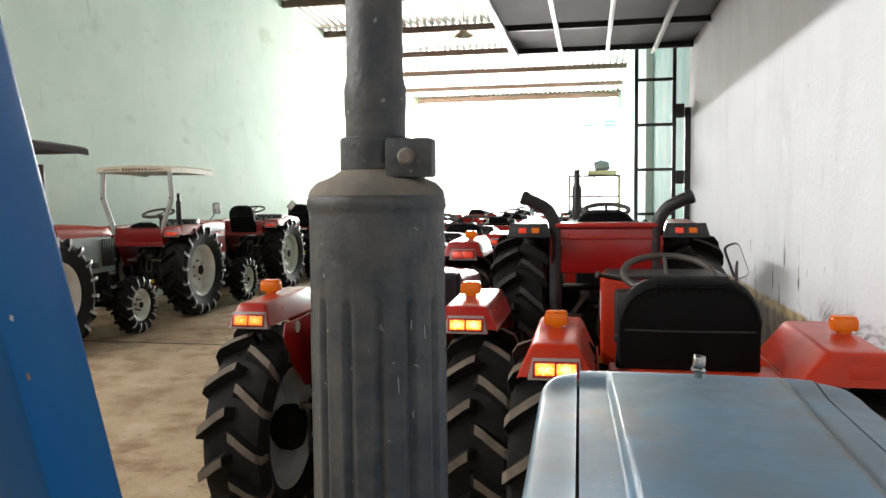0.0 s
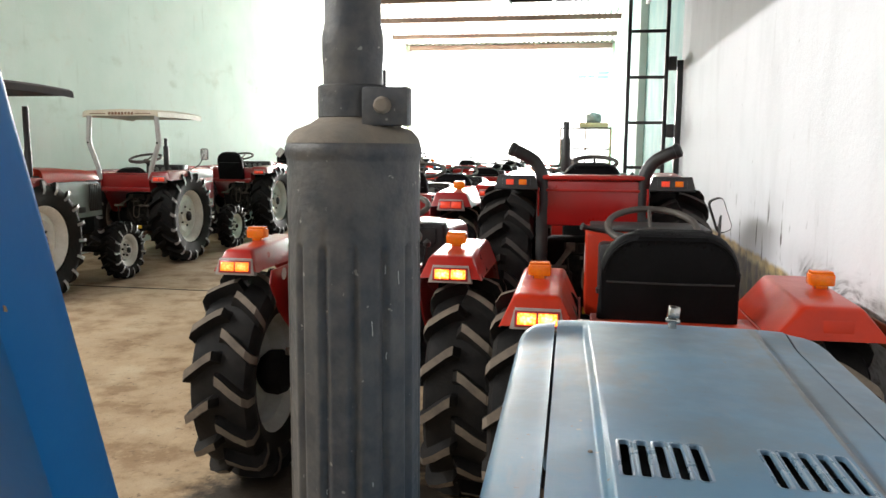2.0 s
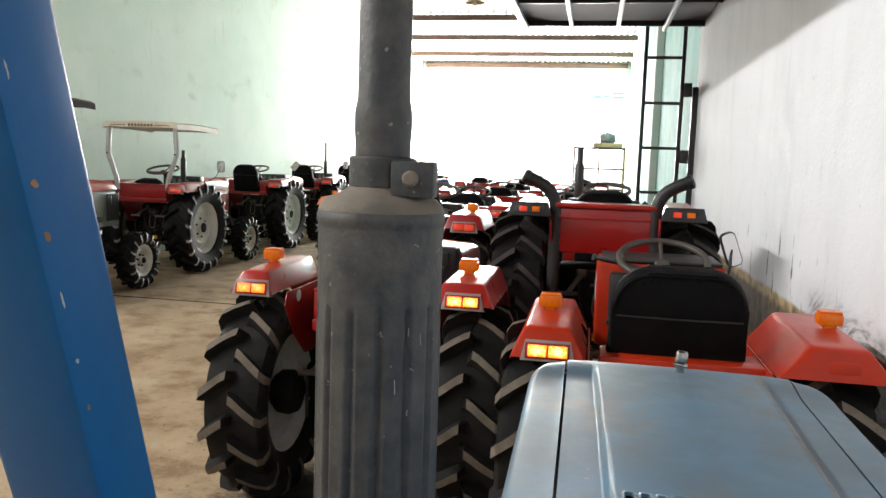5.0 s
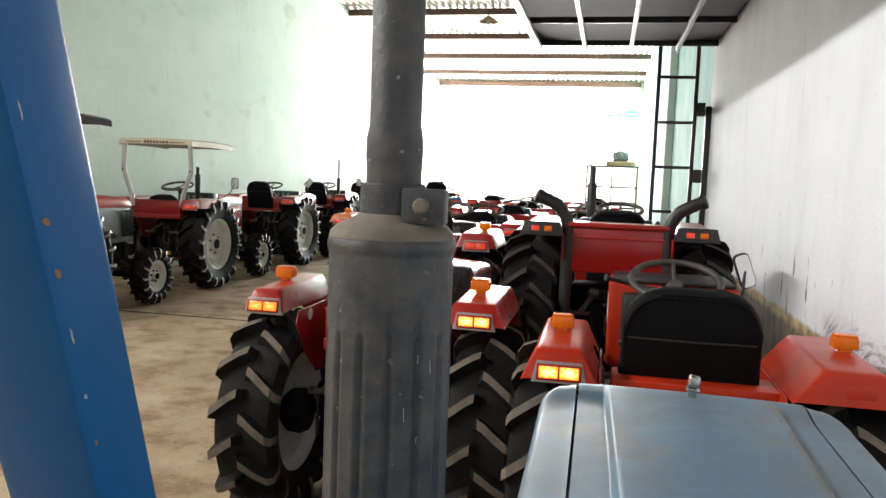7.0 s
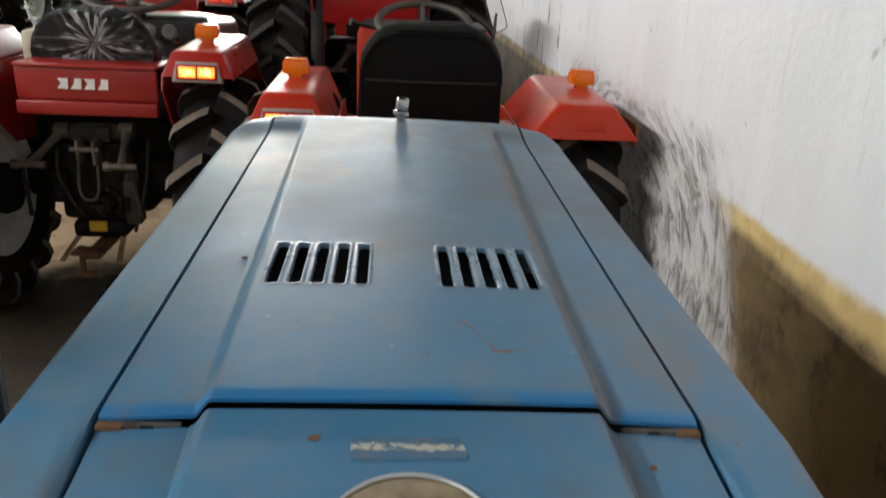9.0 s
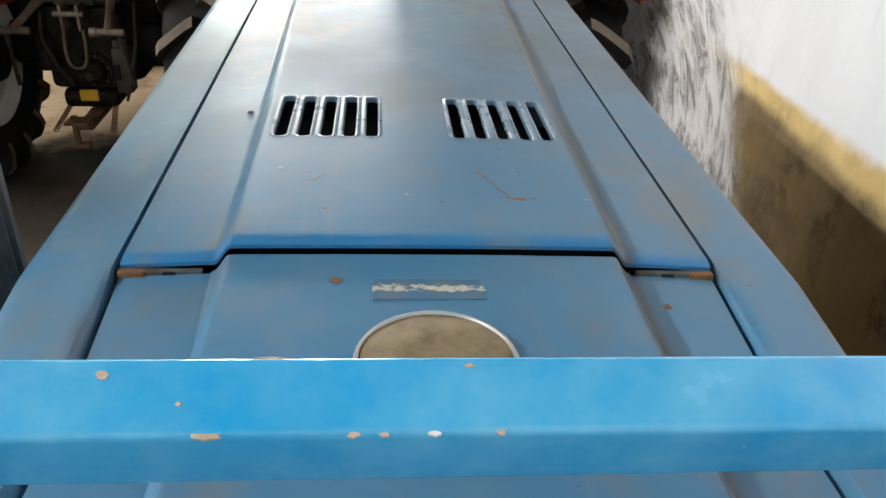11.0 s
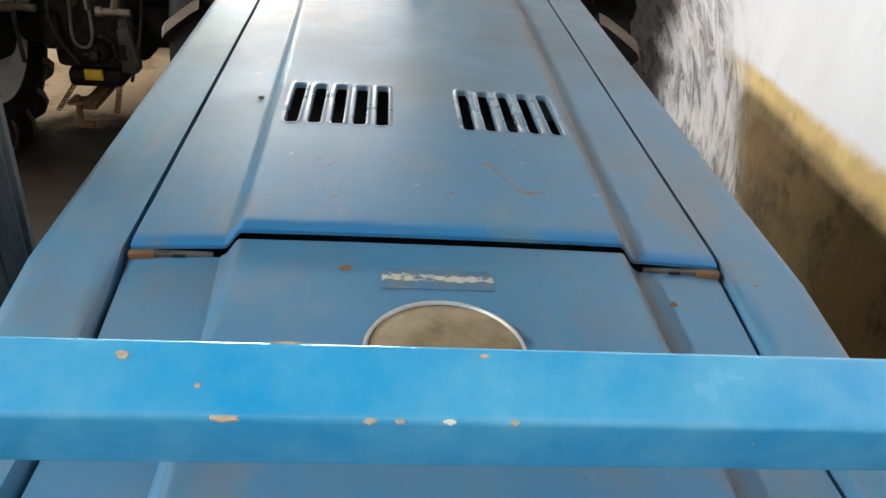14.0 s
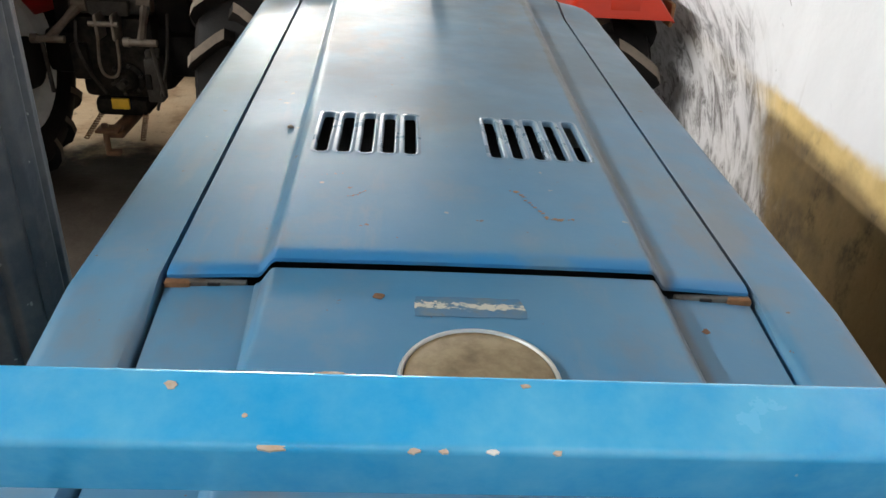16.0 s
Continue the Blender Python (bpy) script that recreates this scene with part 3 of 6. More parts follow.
def rounded(x0, z0, x1, z1, r, steps=5, top_only=False):
    """A rectangle's outline with round corners."""
    out = []
    for cx, cz, a0, rr in ((x1 - r, z1 - r, 0, r), (x0 + r, z1 - r, 90, r), (x0 + (0 if top_only else r), z0 + (0 if top_only else r), 180, 0 if top_only else r),
                           (x1 - (0 if top_only else r), z0 + (0 if top_only else r), 270, 0 if top_only else r)):
        if rr == 0:
            out.append((cx, cz))
        else:
            out += [(cx + rr * math.cos(radians(a0 + 90 * k / steps)), cz + rr * math.sin(radians(a0 + 90 * k / steps))) for k in range(steps + 1)]
    return out


# ---- the hall ----
WALL_X, LEFT_X, BACK_Y, NEAR_Y = 0.97, -6.5, 29.8, -5.0


def slab(name, lo, hi, mat, label, category, bevel=0.0):
    ob = part(name, box(lo, hi, bevel), mat)
    return tagged(ob, label, category, kind="structure")


def build_hall():
    bm = bmesh.new()
    bmesh.ops.create_grid(bm, x_segments=10, y_segments=30, size=1, matrix=Matrix.Translation((-2.75, 12.4, 0)) @ Matrix.Diagonal((3.95, 17.6, 1, 1)))
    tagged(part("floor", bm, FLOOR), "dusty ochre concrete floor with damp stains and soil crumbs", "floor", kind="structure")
    slab("floor_joint", (LEFT_X, 8.385, 0.0005), (-0.3, 8.405, 0.004), IRON, "dark straight joint line across the concrete floor", "floor joint")
    bm = bmesh.new()
    bmesh.ops.create_grid(bm, x_segments=4, y_segments=4, size=1, matrix=Matrix.Translation((0, 400, -0.03)) @ Matrix.Diagonal((900, 800, 1, 1)))
    tagged(part("ground", bm, OUTSIDE), "bright sunlit bare yard outside the hall", "ground", kind="structure")
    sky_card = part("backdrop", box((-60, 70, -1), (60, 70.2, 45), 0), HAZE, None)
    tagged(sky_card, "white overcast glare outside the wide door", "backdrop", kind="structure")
    slab("wall_right", (WALL_X, NEAR_Y, 0), (WALL_X + 0.2, 10.1, 7.6), WALL_WHITE, "whitewashed plaster wall with tyre scuffs and grimy ochre base", "wall")
    slab("wall_right_far", (WALL_X + 0.03, 10.1, 0), (WALL_X + 0.2, BACK_Y, 6.9), WALL_TEAL, "teal painted plaster wall past the ladder", "wall")
    slab("pilaster", (WALL_X - 0.09, 15.4, 0), (WALL_X + 0.03, 15.8, 6.0), WALL_GREEN, "pale green wall pier", "wall")
    slab("wall_left", (LEFT_X - 0.2, 9.9, 0), (LEFT_X, BACK_Y, 7.0), WALL_GREEN, "pale green mottled plaster wall", "wall")
    slab("wall_left_near", (LEFT_X - 0.2, NEAR_Y, 0), (LEFT_X + 0.06, 9.9, 4.74), WALL_GREEN, "pale green plaster wall, set slightly proud", "wall")
    slab("wall_left_near_top", (LEFT_X - 0.2, NEAR_Y, 5.10), (LEFT_X + 0.06, 9.9, 7.6), WALL_GREEN, "pale green plaster wall over a long opening", "wall")
    slab("wall_left_near_end", (LEFT_X - 0.2, 9.55, 4.74), (LEFT_X + 0.06, 9.9, 5.10), WALL_GREEN, "pale green plaster wall", "wall")
    slab("wall_left_near_start", (LEFT_X - 0.2, NEAR_Y, 4.74), (LEFT_X + 0.06, -2.45, 5.10), WALL_GREEN, "pale green plaster wall", "wall")
    # front wall with the wide door
    slab("wall_front_lintel", (LEFT_X, BACK_Y, 5.05), (WALL_X + 0.2, BACK_Y + 0.2, 6.9), WALL_GREEN, "pale wall above the wide doorway", "wall")
    slab("wall_front_pier", (0.86, BACK_Y, 0), (WALL_X + 0.2, BACK_Y + 0.2, 5.05), WALL_GREEN, "pale wall pier beside the wide doorway", "wall")
    slab("wall_front_pier_left", (LEFT_X - 0.2, BACK_Y, 0), (LEFT_X + 0.15, BACK_Y + 0.2, 5.05), WALL_GREEN, "pale wall pier beside the wide doorway", "wall")
    slab("trim", (LEFT_X + 0.12, BACK_Y - 0.12, 4.95), (0.9, BACK_Y - 0.005, 5.12), PURLIN, "brown steel beam over the wide doorway", "beam")
    # rear wall behind the walk, unseen, with a high opening added for light
    slab("wall_rear_left", (LEFT_X - 0.2, NEAR_Y - 0.2, 0), (-4.9, NEAR_Y, 7.6), DULL, "plain dull grey wall", "wall")
    slab("wall_rear_right", (0.5, NEAR_Y - 0.2, 0), (WALL_X + 0.2, NEAR_Y, 7.6), DULL, "plain dull grey wall", "wall")
    slab("wall_rear_band", (-4.9, NEAR_Y - 0.2, 0), (0.5, NEAR_Y, 4.4), DULL, "plain dull grey wall under the added high opening", "wall")
    slab("wall_rear_top", (-4.9, NEAR_Y - 0.2, 5.4), (0.5, NEAR_Y, 7.6), DULL, "plain dull grey wall over the added high opening", "wall")
    slab("wall_rear_pier", (-4.9, NEAR_Y - 0.2, 4.4), (-4.5, NEAR_Y, 5.4), DULL, "plain dull grey wall beside the added high opening", "wall")
    # corrugated roof, falling towards the door
    n = 590
    xs = np.linspace(LEFT_X - 0.1, WALL_X + 0.1, n)
    ys = (NEAR_Y - 0.2, 6.0, 17.0, BACK_Y + 0.6)
    verts = [(x, y, 5.158 + 0.04 * (BACK_Y - y) + 0.028 * math.sin(2 * math.pi * x / 0.17)) for y in ys for x in xs]
    faces = [(j * n + i, j * n + i + 1, (j + 1) * n + i + 1, (j + 1) * n + i) for j in range(len(ys) - 1) for i in range(n - 1)]
    me = bpy.data.meshes.new("ceiling")
    me.from_pydata(verts, [], faces)
    me.materials.append(SHEET)
    me.shade_smooth()
    tagged(new("ceiling", me), "corrugated galvanised sheet roof", "roof", kind="structure")
    for y in (4.1, 6.7, 9.3, 11.95, 14.55, 17.15, 19.77, 22.33, 24.94, 27.64):
        z = 5.13 + 0.04 * (BACK_Y - y)
        ob = part("purlin", box((LEFT_X, y - 0.04, z - 0.15), (WALL_X, y + 0.04, z), 0.006), PURLIN)
        tagged(ob, "brown painted purlin under the corrugated roof", "beam", "roof purlins", "structure")


build_hall()


def build_mezzanine():
    base = thing("mezzanine", "brown boarded mezzanine on thin steel joists beside the wall", "mezzanine", kind="structure")
    part("deck", box((-0.86, 1.0, 3.0), (WALL_X - 0.004, 9.8, 3.05), 0.004), BROWN_BOARD, base)
    for y in (2.2, 3.5, 4.8, 6.1, 7.4, 8.6, 9.76):
        part("crossbar", box((-0.86, y - 0.025, 2.945), (WALL_X - 0.006, y + 0.025, 2.998), 0.004), BLACK_STEEL, base)
    for x in (-0.84, -0.37, 0.1, 0.57):
        part("joist", box((x - 0.02, 1.0, 2.90), (x + 0.02, 9.80, 2.944), 0.004), JOIST, base, "grey steel joist")
    part("edge_strip", box((-0.90, 1.0, 2.93), (-0.862, 9.82, 3.06), 0.004), SILVER, base, "pale steel edge strip")


build_mezzanine()


def build_ladder():
    base = thing("ladder", "black steel ladder standing against the mezzanine edge", "ladder", pose(0, 9.96, 0))
    for x in (0.41, 0.80):
        part("rail", box((x - 0.02, -0.015, 0), (x + 0.02, 0.015, 3.4), 0.004), BLACK_STEEL, base)
    for k in range(7):
        z = 0.28 + 0.475 * k
        part("rung", box((0.43, -0.012, z - 0.016), (0.78, 0.012, z + 0.016), 0.004), BLACK_STEEL, base)
    for z in (1.62, 2.32):
        part("bracket", box((0.82, -0.05, z - 0.07), (0.90, 0.05, z + 0.07), 0.006), BLACK_STEEL, base)
    post = part("steel_post", box((0.905, 9.9, 0), (0.965, 9.96, 2.35), 0.006), BLACK_STEEL)
    tagged(post, "dark steel post standing against the white wall", "post")


build_ladder()

# ---- wheels ----


def tyre_mesh(name, R, w, rim, lugs, lug_h, lug_mat, lean=0.22):
    """A tyre moulded in one piece with herringbone lugs that alternate from side to side; axle along x."""
    core = R - lug_h
    mid = rim + (core - rim) * 0.45
    left = [(-0.34, rim, 0), (-0.43, rim + 0.018, 0), (-0.49, mid, 0), (-0.50, core - 0.085, 0), (-0.515, core - 0.07, 0.55), (-0.50, core - 0.035, 0.95), (-0.44, core - 0.012, 1), (-0.30, core - 0.002, 1),
            (-0.14, core, 1), (-0.045, core, 1)]
    stations = left + [(-x, r, h) for x, r, h in reversed(left)]
    parts = (0.0, 0.055, 0.245, 0.30, 0.5, 0.555, 0.745, 0.80)
    cols = [(k + f, n) for k in range(lugs) for n, f in enumerate(parts)]
    verts, faces, mats = [], [], []
    ns, nc = len(stations), len(cols)
    for u, n in cols:
        for x, r, h in stations:
            up = n in (1, 2) if x < 0 else n in (5, 6)
            a = 2 * math.pi * u / lugs + lean * (1 - min(1.0, abs(x) / 0.5) ** 1.35)
            rr = r + (lug_h * h if up else 0)
            out = 1.0 + (0.085 if up and h > 0.5 and abs(x) > 0.43 else 0.0)
            verts.append((x * w * out, -rr * math.cos(a), rr * math.sin(a)))
    for i, (u, n) in enumerate(cols):
        j = (i + 1) % nc
        for s in range(ns - 1):
            faces.append((i * ns + s, j * ns + s, j * ns + s + 1, i * ns + s + 1))
            x0, x1 = stations[s][0], stations[s + 1][0]
            up = (n == 1 and x1 < 0) or (n == 5 and x0 > 0)
            tip = lug_mat is not LUG_PALE or max(abs(x0), abs(x1)) > 0.45
            mats.append(1 if up and tip and max(stations[s][2], stations[s + 1][2]) > 0.5 else 0)
    me = bpy.data.meshes.new(name)
    me.from_pydata(verts, [], faces)
    me.materials.append(RUBBER)
    me.materials.append(lug_mat)
    me.polygons.foreach_set("material_index", mats)
    me.shade_smooth()
    me.set_sharp_from_angle(angle=radians(35))
    return me


def rim_mesh(name, rim, w, dish):
    """A pressed steel wheel: flanges, barrel, dished centre with holes' bosses and bolts; outer side at +x."""
    bm = bmesh.new()
    turn = Matrix.Rotation(radians(90), 4, "Y")
    prof = [(rim + 0.012, -0.38 * w), (rim, -0.36 * w), (rim - 0.035, -0.2 * w), (rim - 0.035, 0.18 * w), (rim - 0.004, 0.33 * w), (rim + 0.014, 0.37 * w),
            (rim + 0.004, 0.38 * w), (rim - 0.02, 0.33 * w), (rim - 0.045, 0.2 * w), (rim - 0.05, dish), (rim * 0.62, dish + 0.03), (rim * 0.45, dish + 0.012),
            (rim * 0.28, dish + 0.014), (rim * 0.26, dish + 0.05), (0.0, dish + 0.055)]
    add_lathe(bm, prof, 32, turn)
    for k in range(6):
        a = 2 * math.pi * k / 6
        m = turn @ Matrix.Translation((rim * 0.37 * math.cos(a), rim * 0.37 * math.sin(a), dish + 0.012))
        add_lathe(bm, [(0.012, 0), (0.012, 0.016), (0, 0.017)], 6, m, 1)
    add_lathe(bm, [(rim * 0.20, dish + 0.050), (rim * 0.19, dish + 0.062), (rim * 0.12, dish + 0.068), (0.0, dish + 0.069)], 16, turn, 1)
    return finish(name, bm, [RIM_WHITE, IRON], 35)


WHEELS = {}


def wheel_meshes(R, w, rim, lugs, lug_h, lug_mat):
    key = (R, w, rim, lugs, lug_mat.name)
    if key not in WHEELS:
        WHEELS[key] = (tyre_mesh("tyre", R, w, rim, lugs, lug_h, lug_mat), rim_mesh("rim", rim, w, 0.10 * w))
    return WHEELS[key]


def put_wheel(name, parent, x, y, R, w, rim, lugs, lug_h, lug_mat, turned=0.0):
    """A wheel under a tractor, standing on the ground; its outer side away from the middle."""
    tyre, rimm = wheel_meshes(R, w, rim, lugs, lug_h, lug_mat)
    t = new(name, tyre)
    t.parent = parent
    t.matrix_basis = Matrix.Translation((x, y, R)) @ Matrix.Rotation(turned, 4, "X")
    r = new("rim", rimm)
    r.parent = t
    r.matrix_basis = Matrix.Rotation(math.pi, 4, "Z") if x < 0 else Matrix()
    r["label"] = "white pressed-steel wheel disc"
    return t

# ---- tractors ----


def fender_bm(x_in, x_out, z_top, y_back, y_front, skirt=0.13, inset=0.045, inner=0.6, flat=0.54):
    """An angular pressed-steel mudguard: slanted lamp face, flat top, sloping front; open below."""
    bm = bmesh.new()
    zb = z_top - skirt
    rows = [(y_back, zb + 0.004, zb, 0.0), (y_back + 0.022, z_top - 0.003, zb - 0.004, inset), (y_back + 0.06, z_top, zb, inset),
            (y_back + flat, z_top + 0.010, zb, inset), (y_back + flat + 0.15, z_top - 0.09, zb - 0.11, inset), (y_front, z_top - 0.36, z_top - 0.44, inset * 0.6)]
    s = 1 if x_out > x_in else -1
    made = []
    for y, zt, zlow, i in rows:
        made.append([bm.verts.new(p) for p in ((x_in, y, zlow), (x_in + s * i * inner, y, zt), (x_out - s * i, y, zt), (x_out, y, zlow))])
    for a, b in zip(made, made[1:]):
        for k in range(3):
            bm.faces.new((a[k], a[k + 1], b[k + 1], b[k]))
    bm.faces.new(made[-1])
    bmesh.ops.recalc_face_normals(bm, faces=bm.faces)
    sharp = [e for e in bm.edges if len(e.link_faces) == 2 and e.calc_face_angle() > 0.3]
    bmesh.ops.bevel(bm, geom=sharp, offset=0.012, segments=2, profile=0.5, affect="EDGES")
    bmesh.ops.solidify(bm, geom=bm.faces[:], thickness=0.004)
    return bm


def put_lamp(parent, x, y, z, w, h, lens, lean=20, two=True, frame_mat=None):
    """A tail lamp in its bezel on the slanted face of a mudguard."""
    m = pose(x, y, z, -lean, 0, 0)
    bm = bmesh.new()
    if frame_mat is PLASTIC:
        add_plate(bm, [(-w / 2 - 0.05, -h / 2 - 0.018), (w / 2 + 0.05, -h / 2 - 0.018), (w / 2 + 0.03, h / 2 + 0.022), (-w / 2 - 0.03, h / 2 + 0.022)], "xz", -0.011, 0.02, 0.003)
    add_plate(bm, [(-w / 2 - 0.022, -h / 2 - 0.012), (w / 2 + 0.022, -h / 2 - 0.012), (w / 2 + 0.006, h / 2 + 0.014), (-w / 2 - 0.006, h / 2 + 0.014)], "xz", -0.012, 0.02, 0.003)
    lamp = part("tail_lamp", bm, frame_mat or GREY_BEZEL, parent, "grey tail lamp bezel", at=m)
    n = 2 if two else 1
    part("lamp_base", box((-w / 2 - 0.006, -0.0145, -h / 2 - 0.005), (w / 2 + 0.006, -0.0085, h / 2 + 0.005), 0.002), RED_DARK if frame_mat is None else PLASTIC, lamp, "dark surround of the reflectors")
    for k in range(n):
        gap = 0.014 if frame_mat is PLASTIC else 0.003
        x0 = -w / 2 + k * w / n + gap
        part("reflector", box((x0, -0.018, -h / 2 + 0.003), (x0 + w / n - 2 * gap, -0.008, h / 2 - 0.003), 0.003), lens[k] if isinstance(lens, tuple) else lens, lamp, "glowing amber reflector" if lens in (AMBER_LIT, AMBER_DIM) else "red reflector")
    return lamp


def put_beacon(parent, x, y, z, s=1.0):
    """An amber turn lamp on its black foot."""
    bm = bmesh.new()
    add_box(bm, (-0.041 * s, -0.030 * s, 0.008), (0.041 * s, 0.030 * s, 0.008 + 0.042 * s), 0.008, 0)
    add_box(bm, (-0.036 * s, -0.026 * s, 0.006 + 0.042 * s), (0.036 * s, 0.026 * s, 0.008 + 0.050 * s), 0.004, 0)
    add_box(bm, (-0.022, -0.018, -0.006), (0.022, 0.018, 0.012), 0.003, 1)
    return part("turn_lamp", bm, [AMBER, PLASTIC], parent, "amber turn lamp on a black foot", at=pose(x, y, z))


def put_steering(parent, x, y, z, r=0.19, tilt=38, col_to=(0, 0.28, -0.32)):
    m = pose(x, y, z, tilt, 0, 0)
    bm = bmesh.new()
    pts = [(r * math.cos(a), r * math.sin(a), 0) for a in (2 * math.pi * k / 40 for k in range(41))]
    add_tube(bm, pts, 0.0145, 10, False)
    for a in (90, 210, 330):
        c, s = math.cos(radians(a)), math.sin(radians(a))
        add_tube(bm, [(0.02 * c, 0.02 * s, -0.03), (0.6 * r * c, 0.6 * r * s, -0.022), (r * c, r * s, 0)], 0.009, 6)
    add_lathe(bm, [(0.0, -0.055), (0.034, -0.05), (0.036, -0.025), (0.028, -0.012), (0, -0.008)], 16)
    w = part("steering_wheel", bm, WHEEL_PLASTIC, parent, "worn dark steering wheel", at=m)
    part("steering_column", tube([(x, y + 0.02, z - 0.04), (x + col_to[0], y + col_to[1], z + col_to[2])], 0.026, 10), PLASTIC, parent)
    return w


def put_seat(parent, x, y, z, w, h, wrapped=False, cream=False, thick=0.085):
    """A seat whose rounded back faces the walk; z is the cushion's top."""
    out = rounded(-w / 2, -0.08, w / 2, h, 0.13 if wrapped else min(0.122, w * 0.27), 7, True)
    out = [(u * (1 - 0.11 * max(0, v) / h), v) for u, v in out]
    bm = plate(out, "xz", -thick / 2, thick / 2, 0.024)
    back = part("backrest", bm, VINYL, parent, "black vinyl backrest", at=pose(x, y, z, 12, 0, 0))
    seam = [(-w * 0.43, -thick / 2 - 0.001, h * 0.56), (0, -thick / 2 - 0.003, h * 0.555), (w * 0.43, -thick / 2 - 0.001, h * 0.56)]
    part("seam", tube(bend(seam, 4), 0.0035, 6), PLASTIC, back)
    edge = [(u * 0.965, -thick / 2 - 0.001, 0.01 + (v - 0.01) * 0.965) for u, v in out if v > 0.05]
    part("piping", tube(edge, 0.004, 6), VINYL, back, "gathered piping along the edge")
    for k in range(13):
        u = -0.8 + 1.6 * k / 12
        xx = u * w * 0.38
        part("gather", tube([(xx, -thick / 2 + 0.006, h * (0.90 - 0.10 * u * u)), (xx * 1.04, -thick / 2 - 0.0005, h * (0.955 - 0.11 * u * u)), (xx * 1.05, -0.01, h * (1.0 - 0.11 * u * u))], 0.004, 5), VINYL, back)
    part("cushion", box((x - w * 0.47, y + 0.02, z - 0.10), (x + w * 0.47, y + 0.42, z + 0.0), 0.03), VINYL, parent)
    if wrapped:
        o2 = [(u * 1.03, v * 1.03) for u, v in out]
        bm = plate(o2, "xz", -thick / 2 - 0.012, thick / 2 + 0.012, 0.026)
        bmesh.ops.triangulate(bm, faces=[f for f in bm.faces if len(f.verts) > 4])
        part("plastic_wrap", bm, FILM, back, "crumpled clear plastic film stretched over the backrest", at=pose(0, 0, 0))
    if cream:
        part("side_pad", box((x - w * 0.60, y - 0.01, z - 0.04), (x - w * 0.47, y + 0.10, z + 0.12), 0.02), CREAM, parent, "cream plastic side guard")
    return back


def hood_bm(y0, y1, hw, zt, zb, drop=0.05, nose=0.06):
    """A bonnet: rounded shoulders, falling and narrowing towards the nose."""
    bm = bmesh.new()
    rings = []
    for t in (0, 0.25, 0.5, 0.75, 0.92, 1.0):
        y = y0 + (y1 - y0) * t
        d = drop * t * t + (nose if t > 0.95 else 0)
        k = hw * (1 - 0.06 * t) - (0.02 if t > 0.95 else 0)
        z = zt - d
        rings.append([bm.verts.new((u, y, v)) for u, v in ((-k, zb), (-k, z - 0.07), (-k + 0.012, z - 0.03), (-k + 0.045, z - 0.006), (0, z + 0.008), (k - 0.045, z - 0.006), (k - 0.012, z - 0.03), (k, z - 0.07), (k, zb))])
    for a, b in zip(rings, rings[1:]):
        for k in range(8):
            bm.faces.new((a[k], a[k + 1], b[k + 1], b[k]))
    bm.faces.new(rings[-1])
    bm.faces.new(rings[0])
    return bm


def put_mirror(parent, foot, head, w=0.075, h=0.145, lean=0, yaw=12):
    f, hd = Vector(foot), Vector(head)
    mid = f.lerp(hd, 0.55) + Vector((0.03, 0, -0.04))
    part("mirror_arm", tube(bend([f, mid, hd], 6), 0.006, 6), BLACK_STEEL, parent)
    m = pose(*head, 0, lean, yaw)
    body = part("mirror", plate(rounded(-w / 2, -h / 2, w / 2, h / 2, 0.025, 4), "xz", 0.0, 0.024, 0.006), PLASTIC, parent, "rounded rear-view mirror", at=m)
    part("mirror_face", plate(rounded(-w / 2 + 0.006, -h / 2 + 0.006, w / 2 - 0.006, h / 2 - 0.006, 0.02, 4), "xz", -0.004, -0.001), MIRROR_GLASS, body)


